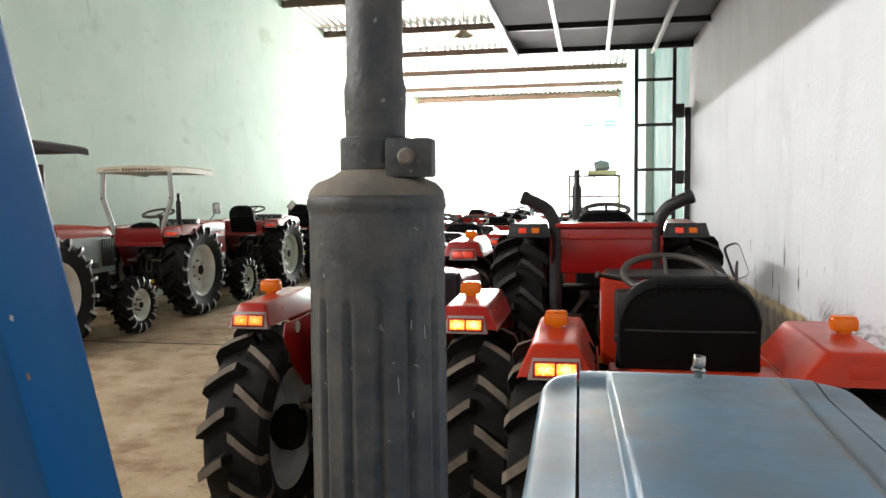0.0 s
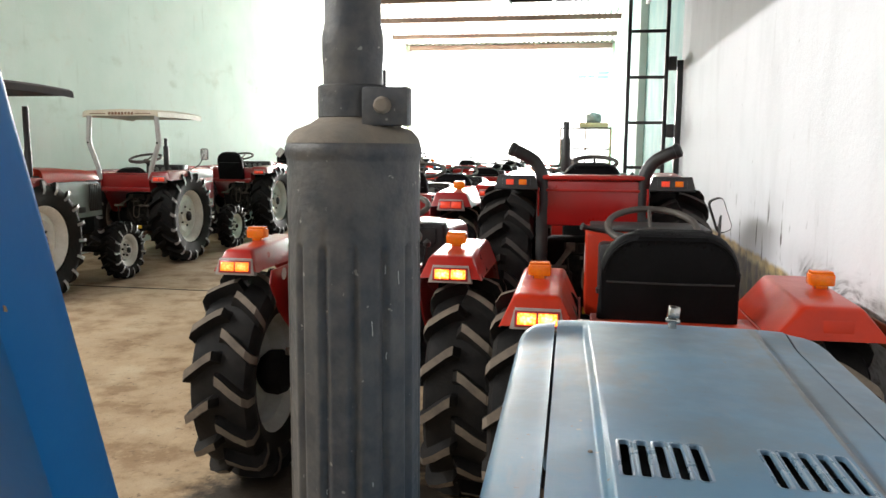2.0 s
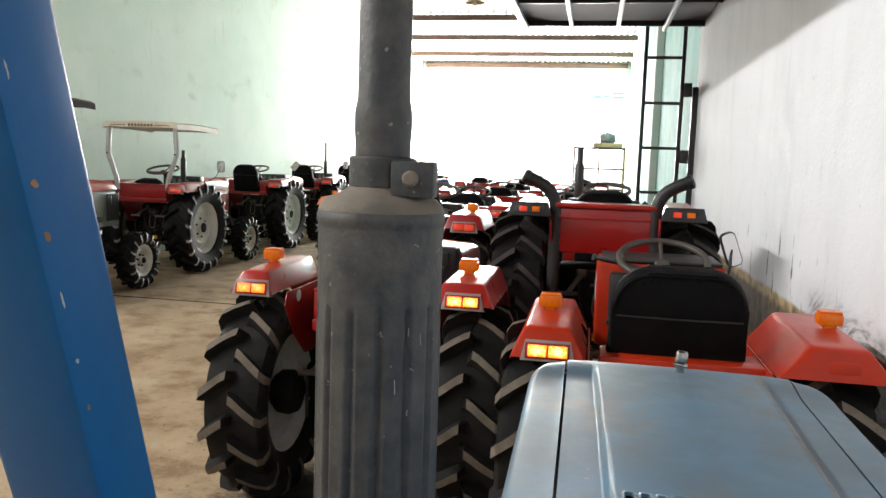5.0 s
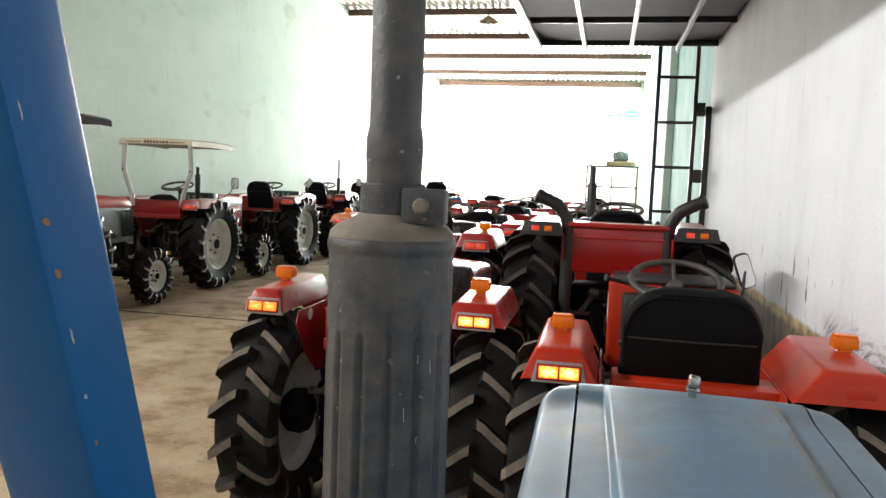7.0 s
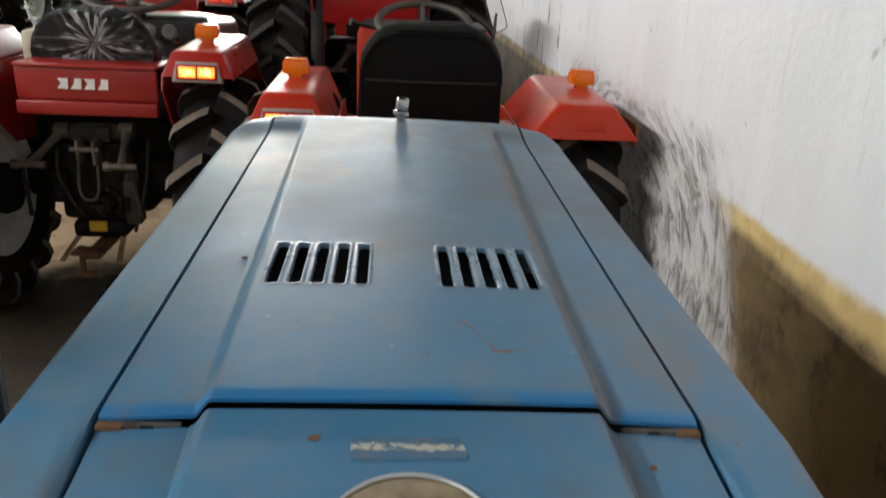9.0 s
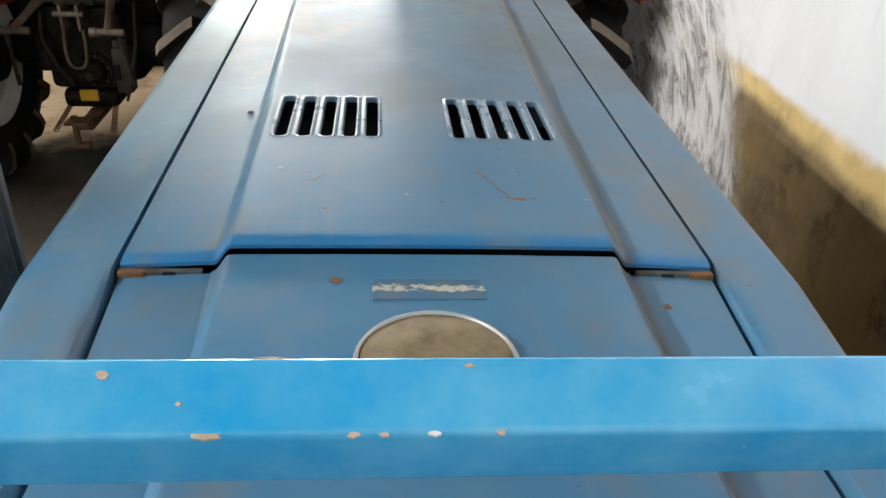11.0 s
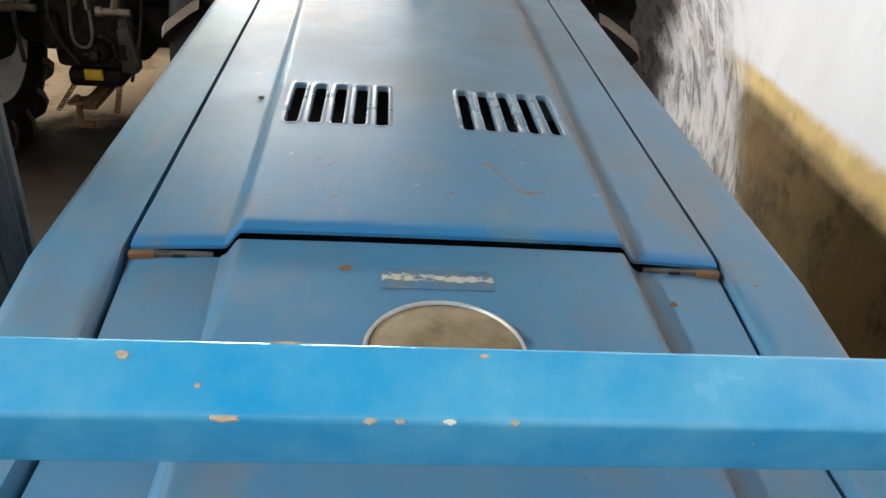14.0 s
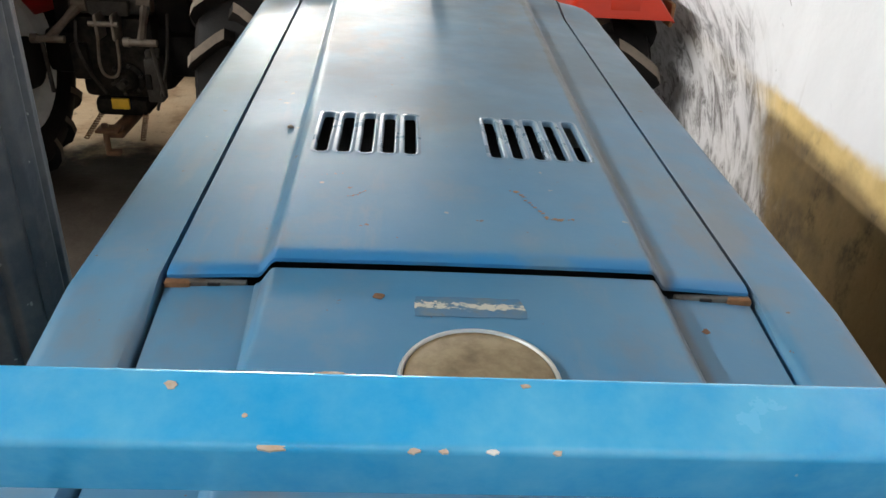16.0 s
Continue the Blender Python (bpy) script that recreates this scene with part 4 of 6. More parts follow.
def put_hitch(base, z=0.52, cx=0.0):
    """Three-point linkage, gearbox end and drawbar at a tractor's back; cx moves it off the middle line."""
    off = Matrix.Translation((cx, 0, 0))
    back = Matrix.Rotation(radians(90), 4, "X")
    bm = bmesh.new()
    add_box(bm, (-0.15, -0.16, z - 0.16), (0.15, 0.25, z + 0.16), 0.03)
    gear = part("gearbox", bm, GREASE, base, "dark greasy gearbox housing", at=off)
    part("axle_casing", box((-0.27, -0.05, z - 0.10), (0.27, 0.2, z + 0.24), 0.04), IRON, gear)
    part("sump", box((-0.11, -0.18, z - 0.23), (0.10, 0.1, z - 0.155), 0.025), GREASE, gear)
    part("shaft_cover", lathe([(0.0, 0.045), (0.030, 0.045), (0.042, 0.035), (0.048, 0.012), (0.066, 0.008), (0.068, 0.0)], 20, Matrix.Translation((0.03, -0.16, z - 0.08)) @ back), GREASE, gear)
    part("pto_shaft", tube([(0.03, -0.20, z - 0.08), (0.03, -0.245, z - 0.08)], 0.016, 10), IRON_GREY, gear)
    for k in range(6):
        a = 2 * math.pi * k / 6 + 0.3
        part("bolt", lathe([(0.008, 0), (0.008, 0.010), (0, 0.012)], 6, Matrix.Translation((0.03 + 0.057 * math.cos(a), -0.168, z - 0.08 + 0.057 * math.sin(a))) @ back), IRON_GREY, gear)
    valve = part("valve_block", box((0.115, -0.215, z - 0.155), (0.175, -0.14, z + 0.02), 0.010), IRON_GREY, gear, "dusty grey valve block")
    part("valve_cap", lathe([(0.016, 0), (0.016, 0.02), (0.010, 0.026), (0, 0.027)], 10, pose(0.13, -0.18, z + 0.02)), IRON_GREY, valve)
    part("valve_cap", lathe([(0.012, 0), (0.012, 0.03), (0, 0.032)], 10, pose(0.16, -0.18, z + 0.02)), IRON_GREY, valve)
    part("valve_plate", box((0.118, -0.222, z - 0.10), (0.140, -0.214, z - 0.04), 0.003), IRON, valve)
    part("side_cover", box((-0.165, -0.19, z - 0.08), (-0.10, -0.15, z + 0.06), 0.012), GREASE, gear)
    part("pipe", tube(bend([(-0.13, -0.17, z + 0.14), (-0.12, -0.22, z + 0.06), (-0.09, -0.215, z - 0.04), (-0.05, -0.19, z - 0.13)], 5), 0.007, 6), IRON_GREY, gear)
    part("pipe", tube(bend([(0.20, -0.12, z + 0.17), (0.205, -0.20, z + 0.03), (0.185, -0.22, z - 0.07), (0.14, -0.19, z - 0.19)], 5), 0.007, 6), IRON_GREY, gear)
    part("label_plate", box((-0.035, -0.196, z - 0.192), (0.032, -0.181, z - 0.150), 0.002), YELLOW, gear, "small yellow warning label")
    bm = bmesh.new()
    add_lathe(bm, [(0.0, -0.15), (0.030, -0.15), (0.032, -0.05), (0.026, -0.03), (0.026, 0.05), (0.032, 0.06), (0.030, 0.15), (0.0, 0.15)], 14, Matrix.Translation((0, -0.13, z + 0.195)) @ Matrix.Rotation(radians(90), 4, "Y"))
    add_box(bm, (-0.075, -0.18, z + 0.165), (0.075, -0.09, z + 0.225), 0.012)
    shaft = part("rockshaft", bm, IRON_GREY, base, "dusty grey lift shaft casting", at=off)
    for s, top, low in ((-1, (-0.112, -0.14, z + 0.20), (-0.190, -0.285, z + 0.10)), (1, (0.125, -0.13, z + 0.205), (0.142, -0.285, z + 0.10))):
        arm = part("lift_arm", tube([top, tuple((a + b) / 2 for a, b in zip(top, low)), low], [0.021, 0.014, 0.017], 8), STEEL, base, "pale worn steel lift arm", at=off)
        part("arm_boss", tube([(top[0] - 0.026, top[1], top[2]), (top[0] + 0.026, top[1], top[2])], 0.029, 12), STEEL, arm)
        part("arm_pin", tube([(low[0] - 0.058, low[1], low[2]), (low[0] + 0.058, low[1], low[2])], 0.0135, 10), STEEL, arm)
        part("pin_collar", tube([(low[0] - 0.062, low[1], low[2]), (low[0] - 0.040, low[1], low[2])], 0.018, 10), STEEL, arm)
        part("lift_rod", tube([(low[0] + s * 0.030, low[1] + 0.01, low[2]), (low[0] + s * 0.045, low[1] + 0.06, z - 0.12)], 0.0085, 8), IRON_GREY, arm)
        part("check_spring", tube([(s * 0.085 - 0.0009 * k * (s < 0) + 0.010 * math.cos(k * 1.26), -0.17 - k * 0.0014 + 0.010 * math.sin(k * 1.26), z - 0.215 - k * 0.0015) for k in range(56)], 0.0032, 5), RUST, base, at=off)
    for s in (-1, 1):
        part("top_link_bracket", box((s * 0.030 - 0.006, -0.245, z + 0.09), (s * 0.030 + 0.006, -0.15, z + 0.185), 0.005), STEEL, shaft)
    part("top_link_pin", tube([(-0.058, -0.235, z + 0.150), (0.050, -0.235, z + 0.150)], 0.010, 8), STEEL, shaft, "worn brown top-link pin")
    part("top_link_loop", tube(bend([(-0.036, -0.225, z + 0.09), (-0.040, -0.235, z + 0.0), (-0.024, -0.235, z - 0.045), (0.016, -0.235, z - 0.045), (0.034, -0.235, z + 0.0), (0.034, -0.225, z + 0.09)], 5), 0.006, 6), STEEL, base, at=off)
    draw = part("drawbar", box((-0.03, -0.30, z - 0.275), (0.03, 0.1, z - 0.245), 0.008), RUST, base, "rusty drawbar", at=off)
    part("drawbar_plate", box((-0.065, -0.335, z - 0.245), (0.025, -0.26, z - 0.230), 0.010), RUST, draw)
    part("drawbar_pin", tube([(-0.035, -0.30, z - 0.335), (-0.035, -0.30, z - 0.215)], 0.012, 8), RUST, draw)
    part("drawbar_foot", box((-0.045, -0.31, z - 0.345), (0.010, -0.275, z - 0.325), 0.005), RUST, draw)


def letters(parent, x0, z0, w, h, n, y, mat=None):
    """Plain slanted blocks in place of a maker's name."""
    step = w / n
    for k in range(n):
        a = x0 + k * step
        out = [(a, z0), (a + step * 0.80, z0), (a + step * 0.86, z0 + h), (a + step * (0.35 if k % 2 else 0.06), z0 + h), (a + step * 0.3, z0 + h * 0.55)]
        part("mark", plate(out, "xz", y - 0.002, y + 0.002), mat or WHITE, parent)


def compact_tractor(label, m, o):
    """A compact tractor facing +y; its origin lies on the ground under the rear axle."""
    base = thing("tractor", label, "tractor", m, "parked tractors")
    R, w, half = o["R"], o["w"], o["half"]
    paint, zt, yb = o["paint"], o["fz"], o["yb"]
    for s in (-1, 1):
        put_wheel("rear_wheel", base, s * o.get("track", half) + o.get("tx", 0), o.get("wy", 0), R, w, R * 0.56, o.get("lugs", 17), 0.046, o.get("lug", LUG), 0.13 * s + o.get("turn", 0))
        put_wheel("front_wheel", base, s * o["halff"], o["wb"], o["Rf"], o["wf"], o["Rf"] * 0.54, 15, 0.028, o.get("lug", LUG), 0.3 * s)
        tx = s * o.get("track", half) + o.get("tx", 0)
        part("final_drive", lathe([(0.0, 0.0), (R * 0.15, -0.02), (R * 0.21, -0.05), (R * 0.22, -0.10), (R * 0.19, -0.13), (0.0, -0.13)], 20, pose(tx, o.get("wy", 0), R, 0, 90 * s, 0)), IRON, base, "dark final drive casing")
        flat, skirt = o.get("flat", 0.54), o.get("skirt", 0.10)
        inset = o.get("inset_right", 0.08) if s > 0 and "inset_right" in o else o.get("inset", 0.045)
        x0 = s * (half - 0.155 + (o.get("slim_left", 0) if s < 0 else o.get("slim_right", 0)))
        x1 = s * (half + o.get("out", 0.135)) + (o.get("wide", 0) if s > 0 else 0)
        f = part("fender", fender_bm(x0, x1, zt, yb, o.get("yf", 0.42), skirt, inset, o.get("inner", 0.8), flat), paint, base)
        tuck = o.get("tuck", 0.0) if s < 0 else 0.0
        bm = plate([(yb + 0.03, zt - skirt - 0.05), (yb + 0.05, zt - skirt + 0.003), (yb + flat, zt - skirt + 0.003), (yb + flat + 0.15, zt - skirt - 0.10), (0.42, zt - 0.44), (0.42, 0.60), (0.22, 0.58), (yb + 0.26, 0.62), (yb + 0.12, zt - 0.27)], "yz", x0 - s * (0.004 + tuck), x0 - s * (0.012 + tuck), 0.002)
        part("side_panel", bm, o.get("panel_paint", paint), base)
        if o.get("lamps", "both") == "both" or (o["lamps"] == "left" and s < 0):
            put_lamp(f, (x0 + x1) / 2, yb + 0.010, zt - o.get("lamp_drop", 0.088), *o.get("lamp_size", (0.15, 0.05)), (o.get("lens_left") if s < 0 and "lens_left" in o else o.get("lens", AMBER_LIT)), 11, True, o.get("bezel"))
        elif o["lamps"] == "left":
            part("pressing", box((-0.045, -0.004, -0.02), (0.045, 0.004, 0.02), 0.003), paint, f, at=pose((x0 + x1) / 2 + 0.02, yb + 0.012, zt - 0.062, -11))
        if o.get("flap") and s > 0:
            part("flap", box((x1 - 0.004, yb + 0.04, zt - 0.130), (x1 + 0.008, yb + 0.5, zt - 0.060), 0.004), HINGE_RUST, f, "brown rusty edge strip")
        if o.get("beacons", True):
            put_beacon(f, o.get("bx", (-half, half))[s > 0], yb + o.get("by", 0.31), zt + 0.007)
        if o.get("decal"):
            part("decal", lathe([(0.0, 0.001), (0.026, 0.001), (0.026, 0.0)], 18, pose(x0 - s * (0.013 + tuck), yb + 0.17, zt - skirt - 0.03, 0, -90 * s, 0)), WHITE, f, "round white sticker")
    # body
    bm = bmesh.new()
    add_box(bm, (-0.13, -0.1, R - 0.14), (0.13, o["wb"] - 0.1, R + 0.12), 0.03)
    add_box(bm, (-half + 0.06, -0.09, R - 0.09), (half - 0.06, 0.09, R + 0.09), 0.04)
    add_box(bm, (-0.18, 0.55, R - 0.08), (0.18, o["wb"] + 0.05, zt - 0.22), 0.03)
    part("chassis", bm, IRON, base, "dark cast-iron chassis and engine")
    part("front_axle", tube([(-o["halff"] + 0.03, o["wb"], o["Rf"]), (o["halff"] - 0.03, o["wb"], o["Rf"])], 0.035, 10), IRON, base)
    put_hitch(base, R + o.get("hz", 0.04), o.get("hx", 0.0))
    px = half - 0.16
    if o.get("panel", True):
        pt = zt - o.get("panel_drop", 0.037)
        pl = o.get("panel_left", px)
        pan = part("rear_panel", box((-pl, yb + 0.07, zt - 0.19), (px, yb + 0.09, pt), 0.006), o.get("panel_paint", paint), base)
        part("panel_rim", box((-pl, yb + 0.062, pt + 0.001), (px, yb + 0.24, pt + 0.016), 0.005), o.get("panel_paint", paint), pan)
        part("panel_fold", box((-pl, yb + 0.05, zt - 0.24), (px, yb + 0.085, zt - 0.191), 0.008), o.get("panel_paint", paint), pan)
        if o.get("marks"):
            letters(pan, *o["marks"], 0.036, 4, yb + 0.068)
    else:
        part("rear_panel", box((-px, yb + 0.12, zt - 0.168), (px, yb + 0.30, zt - 0.108), 0.008), paint, base)
    part("footplate", box((-px, 0.28, R + 0.02), (px, 0.85, R + 0.04), 0.006), IRON, base)
    sx = o.get("seat", (0.44, 0.36, zt - 0.08))
    put_seat(base, o.get("sx", 0), yb + o.get("sy", 0.25), sx[2], sx[0], sx[1], o.get("wrapped", False), o.get("cream", False))
    hy0, hy1, hw, hz, hb = o["hood"]
    hood = part("hood", hood_bm(hy0, hy1, hw, hz, hb), o.get("hood_paint", paint), base)
    for s in (-1, 1):
        for k in range(3):
            part("vent", box((s * hw * 0.97 - 0.008, hy0 + 0.28 * (hy1 - hy0) + 0.13 * k, hb + 0.05), (s * hw * 0.97 + 0.008, hy0 + 0.28 * (hy1 - hy0) + 0.13 * k + 0.10, hb + 0.11), 0.006), PLASTIC, hood)
    if o.get("side_bands"):
        for za, zb in o["side_bands"]:
            for s in (-1, 1):
                part("side_band", box((s * hw * 0.985 - 0.009, hy0 + 0.03, za), (s * hw * 0.985 + 0.009, hy1 - 0.10, zb), 0.002), SILVER, hood, "pale silver side stripe")
    bm = bmesh.new()
    add_box(bm, (-hw * 0.8, hy1 - 0.01, hb + 0.02), (hw * 0.8, hy1 + 0.012, hz - 0.16), 0.01)
    for k in range(7):
        z = hb + 0.05 + k * (hz - hb - 0.24) / 6
        add_box(bm, (-hw * 0.76, hy1 + 0.008, z), (hw * 0.76, hy1 + 0.02, z + 0.012), 0.002)
    part("grille", bm, PLASTIC, hood, "black slatted grille")
    bm = bmesh.new()
    add_box(bm, (-hw * 0.95, hy0 - 0.16, hz - 0.22), (hw * 0.95, hy0 + 0.0, hz + 0.012), 0.02)
    add_box(bm, (-hw * 0.8, hy0 - 0.18, hz - 0.10), (hw * 0.8, hy0 - 0.15, hz - 0.01), 0.01)
    dash = part("dashboard", bm, PLASTIC, base, "black instrument panel")
    if "cowl" in o:
        cw, cz0, cz1 = o["cowl"]
        cowl = part("cowl", box((-cw, hy0 - 0.06, cz0), (cw, hy0 + 0.34, cz1), 0.025), paint, base)
        part("cowl_top", box((-cw + 0.02, hy0 - 0.055, cz1 + 0.001), (cw - 0.02, hy0 + 0.30, cz1 + 0.014), 0.006), PLASTIC, cowl, "dusty black cowl top")
        part("side_label", box((-cw - 0.002, hy0 + 0.0, cz1 - 0.20), (-cw + 0.001, hy0 + 0.16, cz1 - 0.08), 0.0), WHITE, cowl, "worn white side label")
        part("column_lever", tube([(-0.06, hy0 - 0.12, cz1 - 0.02), (-cw + 0.0, hy0 - 0.20, cz1 + 0.03), (-cw - 0.02, hy0 - 0.21, cz1 + 0.036)], [0.008, 0.010, 0.016], 8), PLASTIC, base, "black column lever")
    for k in (-1, 0, 1):
        part("gauge", lathe([(0.0, 0.006), (0.03, 0.006), (0.034, 0.0)], 14, pose(k * 0.09, hy0 - 0.18, hz - 0.055, 90)), GREY_PAINT, dash)
    st = o.get("steer", (0, hy0 - 0.30, hz + 0.07))
    put_steering(base, *st, o.get("sr", 0.19), o.get("tilt", 15), (0, 0.22, -0.20))
    for lx, ly, dx, dz in o.get("levers", ((0.20, 0.05, 0.04, 0.24), (-0.20, 0.02, -0.03, 0.20))):
        lev = part("lever", tube([(lx, ly, zt - 0.25), (lx + dx, ly - 0.03, zt - 0.25 + dz)], 0.007, 6), BLACK_STEEL, base)
        part("knob", lathe([(0, -0.02), (0.016, -0.014), (0.019, 0.004), (0, 0.022)], 10, pose(lx + dx, ly - 0.03, zt - 0.25 + dz)), PLASTIC, lev)
    if "exhaust" in o:
        ex, ey, ez, er = o["exhaust"]
        e = part("exhaust", lathe([(0.018, hz - 0.1), (0.03, hz), (0.034, hz + 0.03), (0.034, hz + 0.24), (er, hz + 0.26), (er, ez), (er * 0.8, ez)], 14, pose(ex, ey, 0)), PLASTIC, base, "tall thin black exhaust stack")
    if "mirror" in o:
        put_mirror(base, *o["mirror"])
    if "hoops" in o:
        hx, hzz = o["hoops"]
        for s in (-1, 1):
            yy = yb + 0.12
            pts = bend([(s * hx, yy, 0.62), (s * hx, yy, 0.95), (s * hx, yy, hzz - 0.19), (s * (hx + 0.008), yy, hzz - 0.11), (s * (hx + 0.045), yy, hzz - 0.045), (s * (hx + 0.10), yy - 0.01, hzz - 0.008), (s * (hx + 0.165), yy - 0.02, hzz + 0.022)], 6)
            h = part("guard_hoop", tube(pts, 0.035, 14), BLACK_STEEL, base, "bent black steel tube")
            e, d = pts[-1], (pts[-1] - pts[-2]).normalized()
            part("end_cap", tube([e - d * 0.012, e - d * 0.010, e + d * 0.016, e + d * 0.024], [0.036, 0.040, 0.040, 0.026], 14), BLACK_STEEL, h)
    if "canopy" in o:
        c = o["canopy"]
        y0, y1, cw, cz = c["y0"], c["y1"], c["w"], c["z"]
        bm = bmesh.new()
        rows = []
        for t in (0, 0.12, 0.35, 0.6, 0.85, 1.0):
            y = y0 + (y1 - y0) * t
            z = cz + 0.025 * math.sin(math.pi * (0.15 + 0.7 * t)) - 0.015 * t
            rows.append([bm.verts.new((x * cw, y, z + dz)) for x, dz in ((-1, -0.07), (-0.99, -0.01), (-0.9, 0.012), (0, 0.026), (0.9, 0.012), (0.99, -0.01), (1, -0.07), (0.9, -0.05), (-0.9, -0.05))])
        for a, b in zip(rows, rows[1:]):
            for k in range(9):
                bm.faces.new((a[k], a[(k + 1) % 9], b[(k + 1) % 9], b[k]))
        bm.faces.new(rows[0])
        bm.faces.new(rows[-1])
        roof = part("canopy", bm, c.get("paint", CREAM), base, c.get("label", "cream canopy roof with a maker's mark"))
        if c.get("marks", True):
            for k in range(8):
                part("mark", box((-0.15 + 0.042 * k, y0 - 0.006, cz - 0.028), (-0.122 + 0.042 * k, y0 + 0.002, cz + 0.002), 0.002), RUST, roof)
            for s in (-1, 1):
                part("stripe", box((s * 0.29 - 0.10, y0 - 0.004, cz - 0.02), (s * 0.29 + 0.10, y0 + 0.002, cz - 0.010), 0.001), RUST, roof)
        for s in (-1, 1):
            p = part("canopy_post", tube([(s * 0.33, -0.44, zt - 0.10), (s * 0.345, -0.44, zt + 0.04), (s * 0.45, -0.44, zt + 0.32), (s * 0.455, -0.44, zt + 0.37), (s * 0.435, -0.44, cz - 0.03)], 0.03, 8), SILVER, base, "bent silver canopy post")
            part("post_bolt", lathe([(0.012, 0), (0.012, 0.008), (0, 0.01)], 6, pose(s * 0.45, -0.47, zt + 0.34, 90)), IRON, p)
    return base


SMALL = dict(R=0.47, w=0.27, half=0.43, Rf=0.25, wf=0.16, halff=0.36, wb=1.05, paint=RED, fz=0.99, yb=-0.46,
             hood=(0.62, 1.27, 0.23, 1.02, 0.60), sr=0.195)

# the red tractor ahead of the blue one
tractor_a = compact_tractor("red compact tractor with black vinyl seat beside white wall", pose(0.262, 4.30, 0),
                            {**SMALL, "fz": 0.953, "slim_left": 0.04, "inset": 0.047, "inner": 1.15, "inset_right": 0.082, "flat": 0.56, "skirt": 0.106, "sx": -0.015, "lamp_drop": 0.078, "lamp_size": (0.135, 0.044), "bx": (-0.452, 0.50), "by": 0.33, "paint": ORANGE_RED, "lamps": "left", "wide": 0.055, "track": 0.46, "R": 0.455, "wy": -0.11, "lugs": 15, "panel": False, "seat": (0.48, 0.367, 0.79), "sy": 0.25,
                             "steer": (-0.015, 0.42, 1.10), "sr": 0.182, "tilt": 20, "wb": 0.98, "hood": (0.68, 1.22, 0.24, 1.0, 0.58), "cowl": (0.285, 0.66, 1.055), "flap": True,
                             "mirror": ((0.20, 0.60, 0.96), (0.30, 0.66, 1.135), 0.072, 0.160, -20, 8)})

# the red tractor with the film-wrapped seat
tractor_l = compact_tractor("red compact tractor with plastic-wrapped seat and white rear marks", pose(-0.962, 4.73, 0),
                            {**SMALL, "fz": 1.010, "slim_right": 0.03, "out": 0.117, "inset": 0.040, "inner": 0.85, "skirt": 0.088, "flat": 0.53, "lamp_drop": 0.070, "lamp_size": (0.126, 0.042), "bx": (-0.485, 0.402), "by": 0.30, "R": 0.45, "hz": 0.005, "hx": -0.06, "w": 0.25, "lugs": 15, "track": 0.4675, "tx": 0.01, "wy": -0.25, "paint": RED, "panel_paint": RED_PANEL, "lens_left": AMBER_DIM, "slim_left": 0.088, "marks": (-0.068, 0.860, 0.18), "panel_left": 0.21, "tuck": 0.035, "wrapped": True, "cream": True, "decal": True,
                             "panel_drop": 0.080, "seat": (0.445, 0.205, 0.915), "sx": 0.02, "sy": 0.24, "steer": (-0.03, 0.40, 1.13), "wb": 1.2, "hood": (0.66, 1.45, 0.24, 1.03, 0.6),
                             "exhaust": (-0.16, 0.80, 1.84, 0.015)})

# the larger red tractor with the bent guard tubes
BIG = dict(R=0.60, w=0.30, half=0.455, Rf=0.33, wf=0.19, halff=0.42, wb=1.35, fz=1.276, out=0.065, skirt=0.068, inset=0.034, inner=0.8, track=0.48, yb=-0.56, lens=RED_LENS, lugs=19, lug=LUG_DARK, flat=0.56)
tractor_c = compact_tractor("larger red tractor with red rear box and black guard tubes", pose(0.012, 6.16, 0),
                            {**BIG, "paint": RED, "lens": (RED_LENS, AMBER), "bezel": PLASTIC, "lamp_size": (0.14, 0.036), "lamp_drop": 0.036, "panel": False, "beacons": False, "seat": (0.38, 0.22, 1.12), "sy": 0.52, "steer": (0.02, 0.36, 1.335), "sr": 0.14,
                             "hood": (0.75, 1.7, 0.26, 1.25, 0.7), "hoops": (0.272, 1.395), "exhaust": (-0.18, 1.0, 1.62, 0.022)})


def rear_box(parent):
    """The red pressed box across the big tractor's back."""
    b = part("rear_box", box((-0.27, -0.46, 1.0), (0.27, -0.30, 1.252), 0.012), RED_PANEL, parent, "red pressed-steel box")
    part("box_rim", box((-0.28, -0.475, 1.253), (0.28, -0.28, 1.280), 0.008), RED, b, "folded rim of the box")
    part("box_rib", box((-0.265, -0.468, 1.19), (0.265, -0.4605, 1.205), 0.003), RED, b)


rear_box(tractor_c)

tractor_d = compact_tractor("red compact tractor with black seat and red tail lamps", pose(-1.36, 7.08, 0),
                            {**SMALL, "R": 0.50, "fz": 1.12, "half": 0.44, "lens": RED_LENS, "paint": RED_DARK, "seat": (0.40, 0.30, 0.98), "sy": 0.42, "steer": (0.02, 0.52, 1.24),
                             "hood": (0.80, 1.55, 0.24, 1.12, 0.62), "wb": 1.25})
tractor_e = compact_tractor("dusty red compact tractor parked in the middle row", pose(-1.42, 9.75, 0),
                            {**SMALL, "R": 0.50, "fz": 1.05, "beacons": False, "lens": RED_LENS, "paint": RED, "seat": (0.42, 0.20, 0.95), "sy": 0.40, "wb": 1.25, "hood": (0.75, 1.5, 0.24, 1.08, 0.62)})
ring = [(0.034 * math.cos(2 * math.pi * k / 24), 0, 0.015 * math.sin(2 * math.pi * k / 24)) for k in range(25)]
